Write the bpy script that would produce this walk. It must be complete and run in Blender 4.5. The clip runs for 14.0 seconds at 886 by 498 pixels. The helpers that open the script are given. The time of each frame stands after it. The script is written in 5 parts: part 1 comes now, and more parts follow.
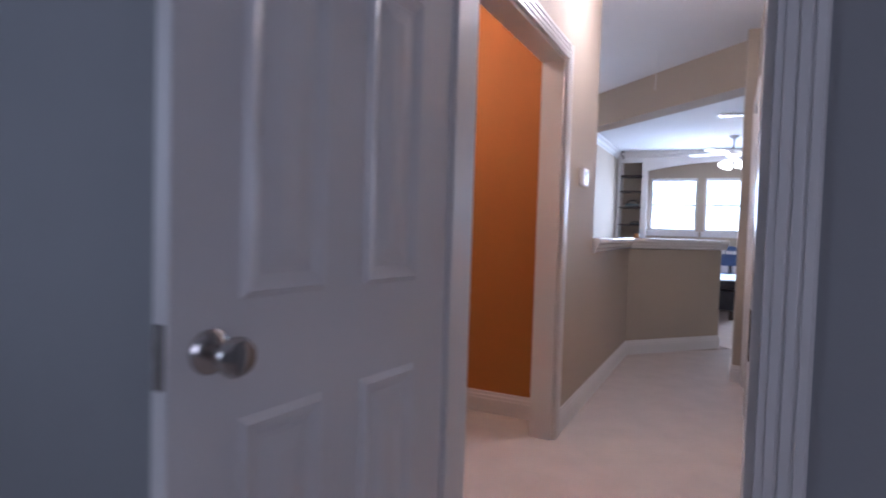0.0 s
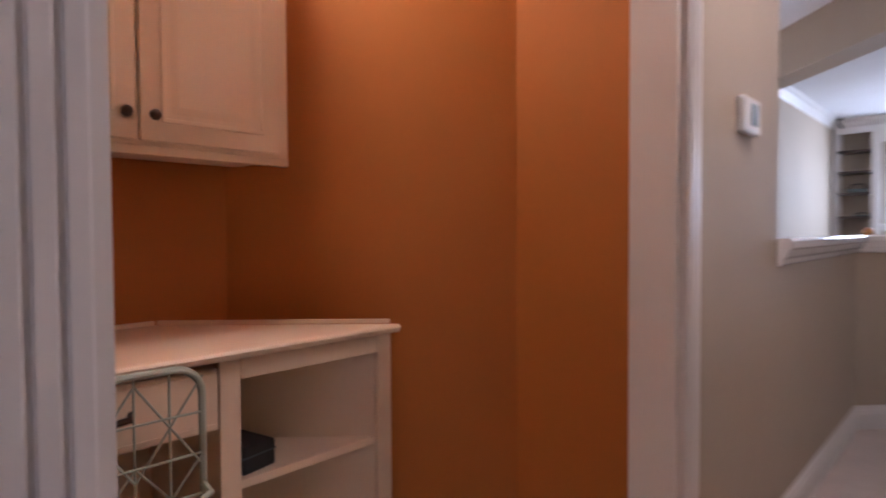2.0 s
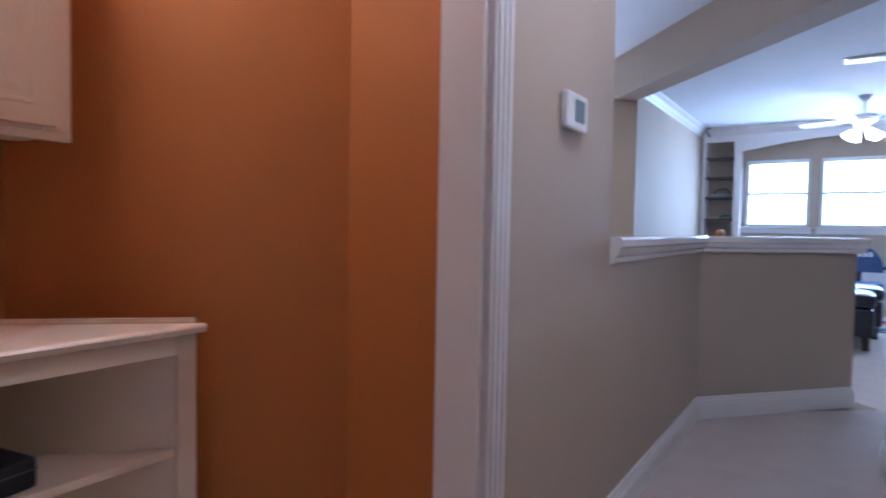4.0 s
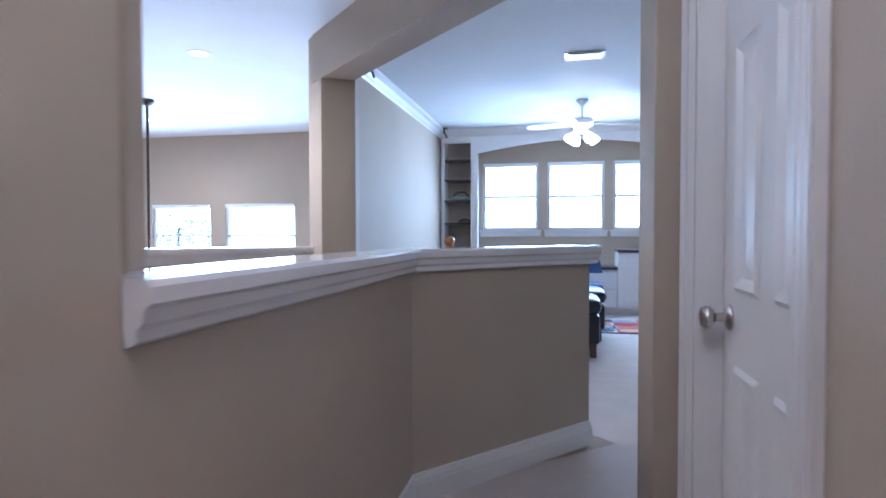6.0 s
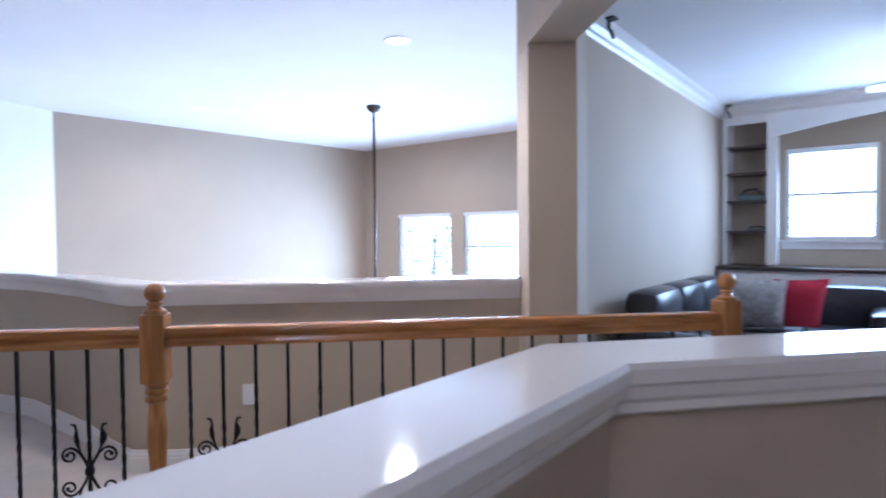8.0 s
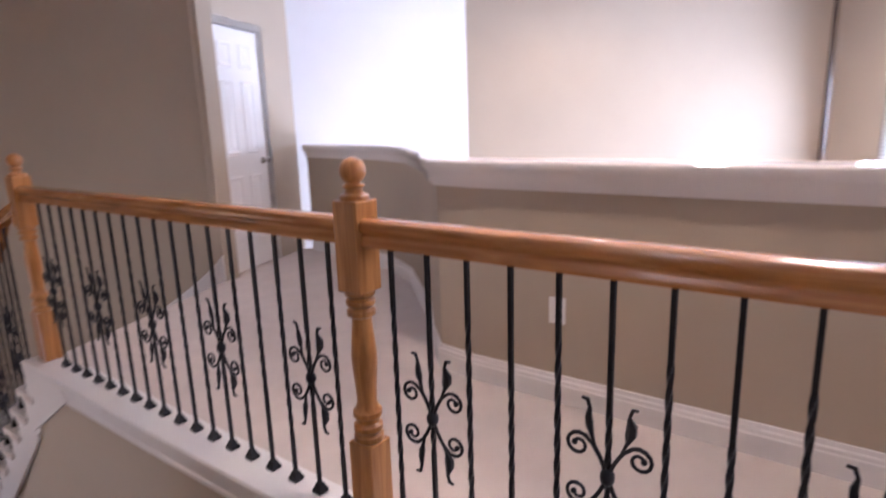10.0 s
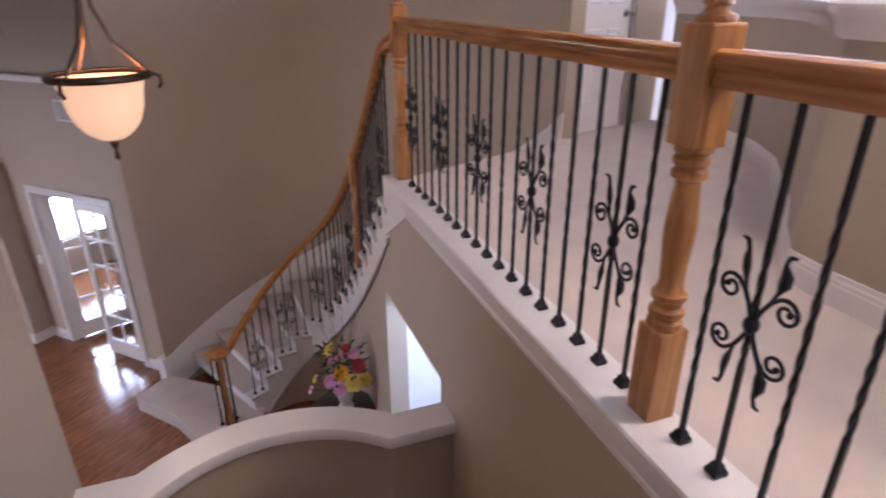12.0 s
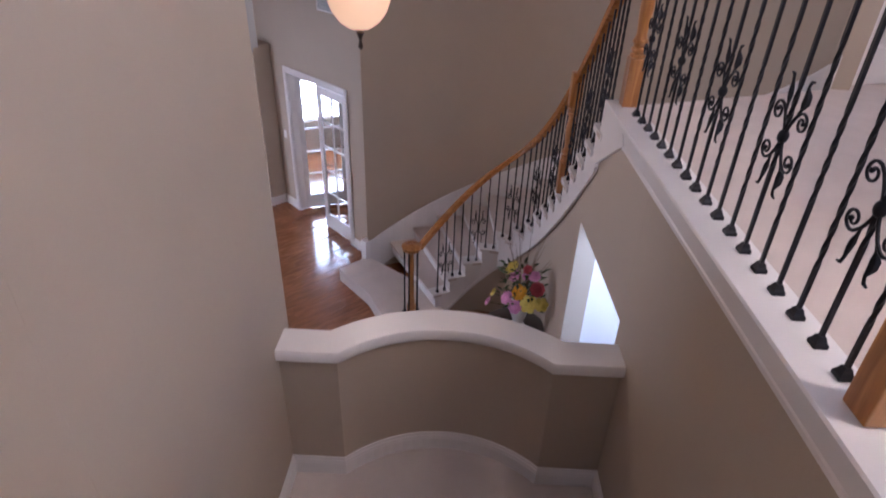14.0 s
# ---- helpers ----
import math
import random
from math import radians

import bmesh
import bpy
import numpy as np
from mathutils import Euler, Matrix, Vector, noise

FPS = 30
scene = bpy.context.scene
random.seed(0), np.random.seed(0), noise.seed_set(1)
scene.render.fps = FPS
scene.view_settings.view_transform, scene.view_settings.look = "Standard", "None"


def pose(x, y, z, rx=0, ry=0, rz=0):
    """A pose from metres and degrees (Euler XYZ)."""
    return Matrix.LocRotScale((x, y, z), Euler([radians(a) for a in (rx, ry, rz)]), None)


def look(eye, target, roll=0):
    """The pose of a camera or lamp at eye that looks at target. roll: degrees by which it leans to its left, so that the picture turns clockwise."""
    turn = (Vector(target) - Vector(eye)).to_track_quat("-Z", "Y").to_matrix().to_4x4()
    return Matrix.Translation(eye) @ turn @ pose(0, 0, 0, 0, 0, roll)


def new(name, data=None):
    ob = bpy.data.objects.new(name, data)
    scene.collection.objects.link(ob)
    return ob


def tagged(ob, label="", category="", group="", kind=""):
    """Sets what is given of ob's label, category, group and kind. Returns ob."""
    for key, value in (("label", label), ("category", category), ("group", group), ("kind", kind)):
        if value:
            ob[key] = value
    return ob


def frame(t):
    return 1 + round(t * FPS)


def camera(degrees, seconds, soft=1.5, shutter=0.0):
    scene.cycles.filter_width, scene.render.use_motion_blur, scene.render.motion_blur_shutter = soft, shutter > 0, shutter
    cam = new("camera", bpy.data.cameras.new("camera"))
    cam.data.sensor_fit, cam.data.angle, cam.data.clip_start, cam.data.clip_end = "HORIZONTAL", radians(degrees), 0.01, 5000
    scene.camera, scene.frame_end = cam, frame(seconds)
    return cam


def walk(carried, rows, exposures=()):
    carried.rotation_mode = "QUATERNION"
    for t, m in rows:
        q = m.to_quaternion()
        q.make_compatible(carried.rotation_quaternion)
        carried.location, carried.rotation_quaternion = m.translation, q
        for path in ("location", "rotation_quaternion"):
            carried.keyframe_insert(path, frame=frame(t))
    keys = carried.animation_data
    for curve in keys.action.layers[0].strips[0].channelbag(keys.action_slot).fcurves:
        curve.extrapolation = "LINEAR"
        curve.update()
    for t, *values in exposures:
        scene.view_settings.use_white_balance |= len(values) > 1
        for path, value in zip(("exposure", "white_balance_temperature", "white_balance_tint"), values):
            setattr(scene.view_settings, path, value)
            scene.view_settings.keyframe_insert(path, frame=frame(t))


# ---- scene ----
cam = camera(74.9, 14.0, soft=1.8, shutter=0.5)
PATH = [
    (0, (0.019, -3.129, 1.12), (-0.859, -1.334, 1.047), 1.8),
    (0.5, (-0.029, -2.761, 1.079), (-0.766, -0.902, 1.031), 0.8),
    (1, (-0.095, -2.287, 1.079), (-0.918, -0.465, 1.024), 0.3),
    (1.5, (-0.185, -1.859, 1.081), (-1.26, -0.173, 1.024), 0.0),
    (2, (-0.233, -1.498, 1.11), (-1.612, -0.05, 1.052), -0.3),
    (2.2, (-0.206, -1.427, 1.105), (-1.685, -0.082, 1.057), -0.4),
    (4.5, (-0.108, -1.091, 1.108), (-0.955, 0.719, 1.043), 0.9),
    (5, (-0.124, -0.772, 1.098), (-0.653, 1.157, 1.048), 0.2),
    (5.5, (-0.159, -0.377, 1.117), (-0.617, 1.569, 1.065), 0.1),
    (6, (-0.167, 0.058, 1.147), (-0.569, 2.016, 1.094), -0.1),
    (6.5, (-0.159, 0.427, 1.223), (-0.58, 2.381, 1.165), -0.2),
    (7, (-0.247, 0.764, 1.282), (-0.827, 2.678, 1.225), -0.2),
    (7.5, (-0.306, 1.131, 1.305), (-1.225, 2.906, 1.249), -0.4),
    (8, (-0.387, 1.428, 1.304), (-1.618, 3.003, 1.252), -0.5),
    (8.2, (-0.445, 1.551, 1.297), (-1.772, 3.046, 1.248), -0.5),
    (9.4, (-0.790, 2.120, 1.310), (-2.600, 2.920, 1.060), -1.2),
    (10.5, (-1.099, 2.589, 1.099), (-3.010, 2.548, 0.512), -2.0),
    (11, (-1.149, 2.553, 1.074), (-2.996, 2.299, 0.349), -1.7),
    (11.5, (-1.165, 2.524, 1.074), (-2.935, 2.013, 0.294), -1.1),
    (12, (-1.178, 2.490, 1.066), (-2.839, 1.713, 0.265), -0.3),
    (12.5, (-1.183, 2.449, 1.058), (-2.722, 1.461, 0.248), 0.3),
    (13, (-1.180, 2.416, 1.036), (-2.566, 1.230, 0.216), 1.7),
    (13.5, (-1.174, 2.436, 1.010), (-2.442, 1.181, 0.107), 2.0),
    (14, (-1.176, 2.462, 1.008), (-2.366, 1.227, -0.021), 2.1),
]
walk(cam, [(t, look(e, g, r)) for t, e, g, r in PATH], [(0, 0.33, 5250, 19), (1.2, 0.27, 5450, 20), (2.2, 0.27, 5750, 23), (4.3, 0.27, 4500, 13), (5, 0.36, 4550, 10), (7.5, 0.3, 4750, 11), (8.2, 0.3, 4850, 14), (10.5, 0.43, 5850, 27), (12.5, 0.45, 5700, 26), (14, 0.43, 5500, 26)])

# ---- world and light ----
world = bpy.data.worlds.new("sky")
scene.world = world
world.use_nodes = True
nt = world.node_tree
sky = nt.nodes.new("ShaderNodeTexSky")
sky.sky_type, sky.sun_disc, sky.sun_elevation, sky.sun_rotation = "NISHITA", False, radians(50), radians(150)
nt.links.new(sky.outputs[0], nt.nodes["Background"].inputs[0])
nt.nodes["Background"].inputs[1].default_value = 0.12


def lamp(name, kind, m, power, color=(1, 1, 1), size=0.1, size_y=None):
    d = bpy.data.lights.new(name, kind)
    d.energy, d.color = power, color
    if kind == "AREA":
        d.size = size
        if size_y:
            d.shape, d.size_y = "RECTANGLE", size_y
    elif kind == "SUN":
        d.angle = size
    else:
        d.shadow_soft_size = size
    ob = new(name, d)
    ob.matrix_basis = m
    return ob


# last place is an added lamp out of view, brightening the walkway
CANS = ((-3.22, 4.54), (-6.4, 4.8), (-5.6, 7.0), (-2.75, 3.05))
DAY = (0.72, 0.86, 1.0)
WARM = (1.0, 0.80, 0.58)
lamp("sun", "SUN", look((4, -8, 12), (0, 0, 0)), 3.0, (1, 0.95, 0.86), 0.01)
lamp("window_light_game_room", "AREA", look((0.05, 8.70, 1.75), (0.05, 4.0, 0.4)), 95, DAY, 2.7, 1.0)
lamp("window_light_living_room", "AREA", look((-5.4, 8.05, 1.2), (-5.4, 3.0, 0.6)), 105, DAY, 2.4, 0.8)
# fill added low in the living room, at windows that are never in view
lamp("living_room_lower_fill", "AREA", look((-5.4, 8.05, -1.4), (-5.2, 4.0, -1.0)), 300, (0.8, 0.9, 1.0), 3.4, 2.2)
lamp("window_light_study", "AREA", look((-6.65, -6.45, -1.65), (-5.3, -4.0, -2.6)), 120, DAY, 1.2, 1.8)
# fill added to brighten the foyer; its source is unseen
lamp("entry_fill_light", "AREA", look((-1.4, -6.3, -1.4), (-2.6, -3.5, -2.2)), 60, (0.95, 0.96, 1.0), 1.6, 2.2)
# bluish fill added to brighten the lower hall; no such source in view
lamp("hall_below_fill", "AREA", look((-4.4, 1.5, -0.55), (-4.5, 1.4, -3.1)), 32, (0.66, 0.82, 1.0), 0.8, 0.8)
lamp("laundry_lamp", "POINT", pose(-1.75, -0.75, 2.45), 21, WARM, 0.12)
lamp("hall_lamp", "POINT", pose(-0.3, 0.1, 2.5), 25, (1.0, 0.88, 0.80), 0.12)
# unseen fill added to lift the bedroom wall and door leaf
lamp("bedroom_fill", "AREA", look((2.4, -4.6, 1.5), (-0.5, -2.6, 1.1)), 13, (0.94, 0.92, 1.0), 1.2, 1.2)
lamp("bedroom_window_light", "AREA", look((-2.9, -4.6, 1.5), (-1.2, -1.9, 1.2)), 14, (0.86, 0.92, 1.0), 1.0, 1.2)
lamp("foyer_lamp", "POINT", pose(-3.46, -0.75, 0.44), 15, (1.0, 0.80, 0.56), 0.08)
for i, (lx, ly) in enumerate(CANS):
    beam = lamp("recessed_lamp_beam", "SPOT", pose(lx, ly, 2.66), (100, 40, 40, 85)[i], (1.0, 0.82, 0.62), 0.06).data
    beam.spot_size, beam.spot_blend = radians(165), 0.6
for lx, ly in ((-0.05, 6.9), (0.17, 6.9), (0.06, 7.12)):
    lamp("fan_bulb", "POINT", pose(lx, ly, 2.19), 7, (1.0, 0.95, 0.88), 0.05)


# ---- materials ----
def principled(name, color, rough=0.6, metal=0.0, vary=0.08, scale=6.0, bump=0.0, bump_scale=120.0, coat=0.0, spec=0.5):
    m = bpy.data.materials.new(name)
    m.use_nodes = True
    n, l = m.node_tree.nodes, m.node_tree.links
    b = n["Principled BSDF"]
    b.inputs["Roughness"].default_value, b.inputs["Metallic"].default_value = rough, metal
    b.inputs["Coat Weight"].default_value = coat
    b.inputs["Specular IOR Level"].default_value = spec
    tc = n.new("ShaderNodeTexCoord")
    no = n.new("ShaderNodeTexNoise")
    no.inputs["Scale"].default_value, no.inputs["Detail"].default_value = scale, 6
    l.new(tc.outputs["Object"], no.inputs["Vector"])
    ramp = n.new("ShaderNodeValToRGB")
    ramp.color_ramp.elements[0].position, ramp.color_ramp.elements[1].position = 0.3, 0.7
    ramp.color_ramp.elements[0].color = [c * (1 - vary) for c in color] + [1]
    ramp.color_ramp.elements[1].color = [min(1, c * (1 + vary)) for c in color] + [1]
    l.new(no.outputs["Fac"], ramp.inputs["Fac"])
    l.new(ramp.outputs["Color"], b.inputs["Base Color"])
    if bump:
        nb = n.new("ShaderNodeTexNoise")
        nb.inputs["Scale"].default_value, nb.inputs["Detail"].default_value = bump_scale, 4
        l.new(tc.outputs["Object"], nb.inputs["Vector"])
        bp = n.new("ShaderNodeBump")
        bp.inputs["Strength"].default_value, bp.inputs["Distance"].default_value = bump, 0.004
        l.new(nb.outputs["Fac"], bp.inputs["Height"])
        l.new(bp.outputs["Normal"], b.inputs["Normal"])
    return m


def wood(name, dark, light, rough=0.3, stretch=(14, 14, 1.2), coat=0.3, axis=None):
    m = bpy.data.materials.new(name)
    m.use_nodes = True
    n, l = m.node_tree.nodes, m.node_tree.links
    b = n["Principled BSDF"]
    b.inputs["Roughness"].default_value, b.inputs["Coat Weight"].default_value = rough, coat
    b.inputs["Coat Roughness"].default_value = 0.12
    tc, mp, no = n.new("ShaderNodeTexCoord"), n.new("ShaderNodeMapping"), n.new("ShaderNodeTexNoise")
    mp.inputs["Scale"].default_value = stretch
    no.inputs["Scale"].default_value, no.inputs["Detail"].default_value, no.inputs["Distortion"].default_value = 3.0, 8, 0.6
    l.new(tc.outputs["Object"], mp.inputs["Vector"])
    l.new(mp.outputs["Vector"], no.inputs["Vector"])
    info = n.new("ShaderNodeObjectInfo")
    add = n.new("ShaderNodeMath")
    add.operation = "MULTIPLY_ADD"
    add.inputs[1].default_value, add.inputs[2].default_value = 0.12, -0.06
    l.new(info.outputs["Random"], add.inputs[0])
    add2 = n.new("ShaderNodeMath")
    l.new(add.outputs[0], add2.inputs[0])
    l.new(no.outputs["Fac"], add2.inputs[1])
    ramp = n.new("ShaderNodeValToRGB")
    ramp.color_ramp.elements[0].position, ramp.color_ramp.elements[1].position = 0.32, 0.68
    ramp.color_ramp.elements[0].color, ramp.color_ramp.elements[1].color = dark + (1,), light + (1,)
    l.new(add2.outputs[0], ramp.inputs["Fac"])
    l.new(ramp.outputs["Color"], b.inputs["Base Color"])
    bp = n.new("ShaderNodeBump")
    bp.inputs["Strength"].default_value, bp.inputs["Distance"].default_value = 0.08, 0.002
    l.new(no.outputs["Fac"], bp.inputs["Height"])
    l.new(bp.outputs["Normal"], b.inputs["Normal"])
    return m


def glow(name, color, strength):
    m = bpy.data.materials.new(name)
    m.use_nodes = True
    b = m.node_tree.nodes["Principled BSDF"]
    b.inputs["Base Color"].default_value = (*color, 1)
    b.inputs["Emission Color"].default_value, b.inputs["Emission Strength"].default_value = (*color, 1), strength
    return m


PAINT = principled("tan_wall_paint", (0.43, 0.354, 0.272), 0.75, vary=0.03, scale=1.5, bump=0.12, bump_scale=90)
ORANGE = principled("orange_wall_paint", (0.44, 0.152, 0.020), 0.7, vary=0.04, scale=1.5, bump=0.12, bump_scale=90)
GREY = principled("grey_bedroom_paint", (0.31, 0.31, 0.315), 0.75, vary=0.03, scale=1.5, bump=0.12, bump_scale=90)
CEIL = principled("matte_white_paint", (0.74, 0.73, 0.74), 0.9, vary=0.02, scale=2, bump=0.25, bump_scale=45)
WHITE = principled("white_trim_paint", (0.74, 0.71, 0.69), 0.32, vary=0.02, scale=3, bump=0.03, bump_scale=60)
CAPW = principled("glossy_white_cap_paint", (0.76, 0.72, 0.70), 0.09, vary=0.02, scale=3, bump=0.02, bump_scale=30)
CREAM = principled("cream_cabinet_paint", (0.76, 0.62, 0.46), 0.35, vary=0.03, scale=3)
CARPET = principled("light_beige_carpet", (0.60, 0.52, 0.47), 0.95, vary=0.05, scale=5, bump=0.7, bump_scale=350, spec=0.1)
OAK = wood("honey_oak", (0.30, 0.115, 0.028), (0.52, 0.24, 0.075), 0.28)
OAKH = wood("honey_oak_rail", (0.30, 0.115, 0.028), (0.50, 0.225, 0.07), 0.22, (1.2, 14, 14))
FLOORW = wood("reddish_hardwood", (0.16, 0.055, 0.022), (0.30, 0.12, 0.05), 0.16, (12, 1.3, 12), 0.4)
ESPRESSO = wood("espresso_wood", (0.018, 0.010, 0.008), (0.05, 0.026, 0.018), 0.3)
IRON = principled("black_wrought_iron", (0.014, 0.014, 0.018), 0.42, 0.6, vary=0.3, scale=30, bump=0.15, bump_scale=200)
CHROME = principled("brushed_nickel", (0.55, 0.51, 0.48), 0.22, 1.0, vary=0.05, scale=40)
BRONZE = principled("oiled_bronze", (0.06, 0.04, 0.03), 0.35, 0.7, vary=0.2, scale=30)
PLASTIC = principled("white_plastic", (0.78, 0.77, 0.76), 0.4, vary=0.02)
SCREEN = principled("grey_display", (0.16, 0.20, 0.20), 0.2, vary=0.03)
LEATHER = principled("black_leather", (0.016, 0.016, 0.022), 0.28, vary=0.25, scale=14, bump=0.25, bump_scale=90)
BLACK = principled("black_plastic", (0.012, 0.012, 0.014), 0.45, vary=0.1)
WIRE = principled("pale_green_wire", (0.36, 0.42, 0.36), 0.4, 0.2, vary=0.08)
RED = principled("red_fabric", (0.45, 0.02, 0.05), 0.9, vary=0.12, scale=20)
LINEN = principled("patterned_white_fabric", (0.6, 0.6, 0.62), 0.9, vary=0.35, scale=22)
BLUE = principled("blue_fabric", (0.06, 0.10, 0.22), 0.8, vary=0.15, scale=20)
VASE = principled("white_ceramic", (0.72, 0.68, 0.62), 0.3, vary=0.06, scale=9)
LEAF = principled("dark_green_leaf", (0.05, 0.085, 0.03), 0.6, vary=0.4, scale=20)
TWIG = principled("dry_twig", (0.16, 0.11, 0.06), 0.8, vary=0.2, scale=30)
YELLOW = principled("yellow_petal", (0.75, 0.60, 0.12), 0.7, vary=0.1, scale=20)
GOLD = principled("orange_petal", (0.85, 0.42, 0.02), 0.7, vary=0.1, scale=20)
PINK = principled("pink_petal", (0.70, 0.30, 0.52), 0.7, vary=0.15, scale=20)
ROSE = principled("dark_red_petal", (0.42, 0.06, 0.07), 0.7, vary=0.2, scale=20)
BLIND = principled("white_blind", (0.8, 0.8, 0.8), 0.6, vary=0.02)
DAYGLOW = glow("bright_daylight", (0.80, 0.92, 1.0), 5.0)
BULB = glow("frosted_bulb_glass", (1.0, 0.95, 0.88), 7.0)
CAN = glow("recessed_lamp_glow", (1.0, 0.88, 0.72), 6.0)
BOWL = glow("alabaster_bowl_glass", (1.0, 0.64, 0.36), 0.5)
MIRRORGLASS = bpy.data.materials.new("clear_glass")
MIRRORGLASS.use_nodes = True
_b = MIRRORGLASS.node_tree.nodes["Principled BSDF"]
_b.inputs["Transmission Weight"].default_value, _b.inputs["Roughness"].default_value, _b.inputs["IOR"].default_value = 1.0, 0.02, 1.1


# ---- mesh helpers ----
def mesh(name, bm, material, smooth=False):
    bmesh.ops.recalc_face_normals(bm, faces=bm.faces)
    me = bpy.data.meshes.new(name)
    bm.to_mesh(me)
    bm.free()
    me.materials.append(material)
    if smooth:
        for p in me.polygons:
            p.use_smooth = True
        me.set_sharp_from_angle(angle=radians(38))
    return me


def part(name, bm, material, parent=None, label="", smooth=False, m=None):
    ob = new(name, mesh(name, bm, material, smooth))
    if parent:
        ob.parent = parent
    if m:
        ob.matrix_basis = m
    if label:
        tagged(ob, label)
    return ob


def share(name, me, parent, m):
    ob = new(name, me)
    ob.parent = parent
    ob.matrix_basis = m
    return ob


def thing(name, m, label, category, group="", kind=""):
    ob = new(name)
    ob.empty_display_size = 0.1
    ob.matrix_basis = m
    return tagged(ob, label, category, group, kind)


def setting(name, bm, material, label="", smooth=False):
    return tagged(part(name, bm, material, None, "", smooth), label, "", "", "structure")


def cuboid(bm, a, b, bevel=0.0, m=None):
    r = bmesh.ops.create_cube(bm, size=1)
    vs = r["verts"]
    for v in vs:
        v.co = Vector([a[i] if v.co[i] < 0 else b[i] for i in range(3)])
    if bevel:
        es = list({e for v in vs for e in v.link_edges})
        out = bmesh.ops.bevel(bm, geom=es, offset=bevel, segments=2, profile=0.5, affect="EDGES")
        vs = list({v for f in out["faces"] for v in f.verts} | {v for v in vs if v.is_valid})
    if m:
        bmesh.ops.transform(bm, matrix=m, verts=vs)
    return bm


def box(a, b, bevel=0.0, m=None):
    return cuboid(bmesh.new(), a, b, bevel, m)


def prism(bm, pts, z0, z1):
    """A closed outline in plan, raised from z0 to z1."""
    lo, hi = [bm.verts.new((x, y, z0)) for x, y in pts], [bm.verts.new((x, y, z1)) for x, y in pts]
    bm.faces.new(lo), bm.faces.new(hi)
    k = len(pts)
    for i in range(k):
        bm.faces.new((lo[i], lo[(i + 1) % k], hi[(i + 1) % k], hi[i]))
    return bm


def lathe(bm, profile, seg=20, m=None, cap=True):
    rings = []
    for r, z in profile:
        rings.append([bm.verts.new((r * math.cos(2 * math.pi * i / seg), r * math.sin(2 * math.pi * i / seg), z)) for i in range(seg)])
    for a, b in zip(rings, rings[1:]):
        for i in range(seg):
            bm.faces.new((a[i], a[(i + 1) % seg], b[(i + 1) % seg], b[i]))
    if cap:
        bm.faces.new(rings[0]), bm.faces.new(rings[-1])
    if m:
        bmesh.ops.transform(bm, matrix=m, verts=[v for ring in rings for v in ring])
    return bm


def sweep(bm, path, profile, closed=False):
    """A profile of (side, up) swept along a 3D path that keeps its profile upright; side is to the path's left."""
    path = [Vector(p) for p in path]
    k, rings = len(path), []
    for i, p in enumerate(path):
        a = path[(i - 1) % k] if (i or closed) else p
        b = path[(i + 1) % k] if (i < k - 1 or closed) else p
        d0 = (p - a).to_2d() if (p - a).length > 1e-6 else (b - p).to_2d()
        d1 = (b - p).to_2d() if (b - p).length > 1e-6 else (p - a).to_2d()
        d0.normalize(), d1.normalize()
        n0, n1 = Vector((-d0.y, d0.x)), Vector((-d1.y, d1.x))
        mid = (n0 + n1).normalized()
        mid = mid / max(0.35, mid.dot(n0))
        rings.append([bm.verts.new((p.x + s * mid.x, p.y + s * mid.y, p.z + u)) for s, u in profile])
    m = len(profile)
    pairs = list(zip(rings, rings[1:])) + ([(rings[-1], rings[0])] if closed else [])
    for a, b in pairs:
        for i in range(m):
            bm.faces.new((a[i], a[(i + 1) % m], b[(i + 1) % m], b[i]))
    if not closed:
        bm.faces.new(rings[0]), bm.faces.new(rings[-1])
    return bm


def tube(bm, path, r, seg=6):
    """A round bar along a 3D path; r is one radius or one for each point."""
    path = [Vector(p) for p in path]
    rings, side = [], None
    for i, p in enumerate(path):
        d = (path[min(i + 1, len(path) - 1)] - path[max(i - 1, 0)]).normalized()
        ref = Vector((0, 0, 1)) if abs(d.z) < 0.9 else Vector((1, 0, 0))
        if side is None:
            side = d.cross(ref).normalized()
        side = (side - d * side.dot(d)).normalized()
        up = d.cross(side)
        rr = r[i] if isinstance(r, (list, tuple)) else r
        rings.append([bm.verts.new(p + rr * (math.cos(2 * math.pi * j / seg) * side + math.sin(2 * math.pi * j / seg) * up)) for j in range(seg)])
    for a, b in zip(rings, rings[1:]):
        for j in range(seg):
            bm.faces.new((a[j], a[(j + 1) % seg], b[(j + 1) % seg], b[j]))
    bm.faces.new(rings[0]), bm.faces.new(rings[-1])
    return bm


def ball(bm, c, r, m=None, seg=14):
    prof = [(max(1e-4, r * math.sin(math.pi * i / 10)), -r * math.cos(math.pi * i / 10)) for i in range(11)]
    return lathe(bm, prof, seg, Matrix.Translation(c) @ (m or Matrix()))


def bezier(p, k):
    out = []
    for i in range(k + 1):
        t = i / k
        c = ((1 - t) ** 3, 3 * t * (1 - t) ** 2, 3 * t * t * (1 - t), t ** 3)
        out.append(Vector([sum(c[j] * p[j][a] for j in range(4)) for a in range(len(p[0]))]))
    return out


S = math.sqrt(0.5)
A0 = Vector((-2.56, 2.46, 0))


def un(u, n, z=0.0):
    """A place by the landing railing: u along it, n across the stairwell, z up."""
    return Vector((A0.x + S * u + S * n, A0.y + S * u - S * n, z))


CEILING, LOW, LAND = 2.70, -3.10, -1.88
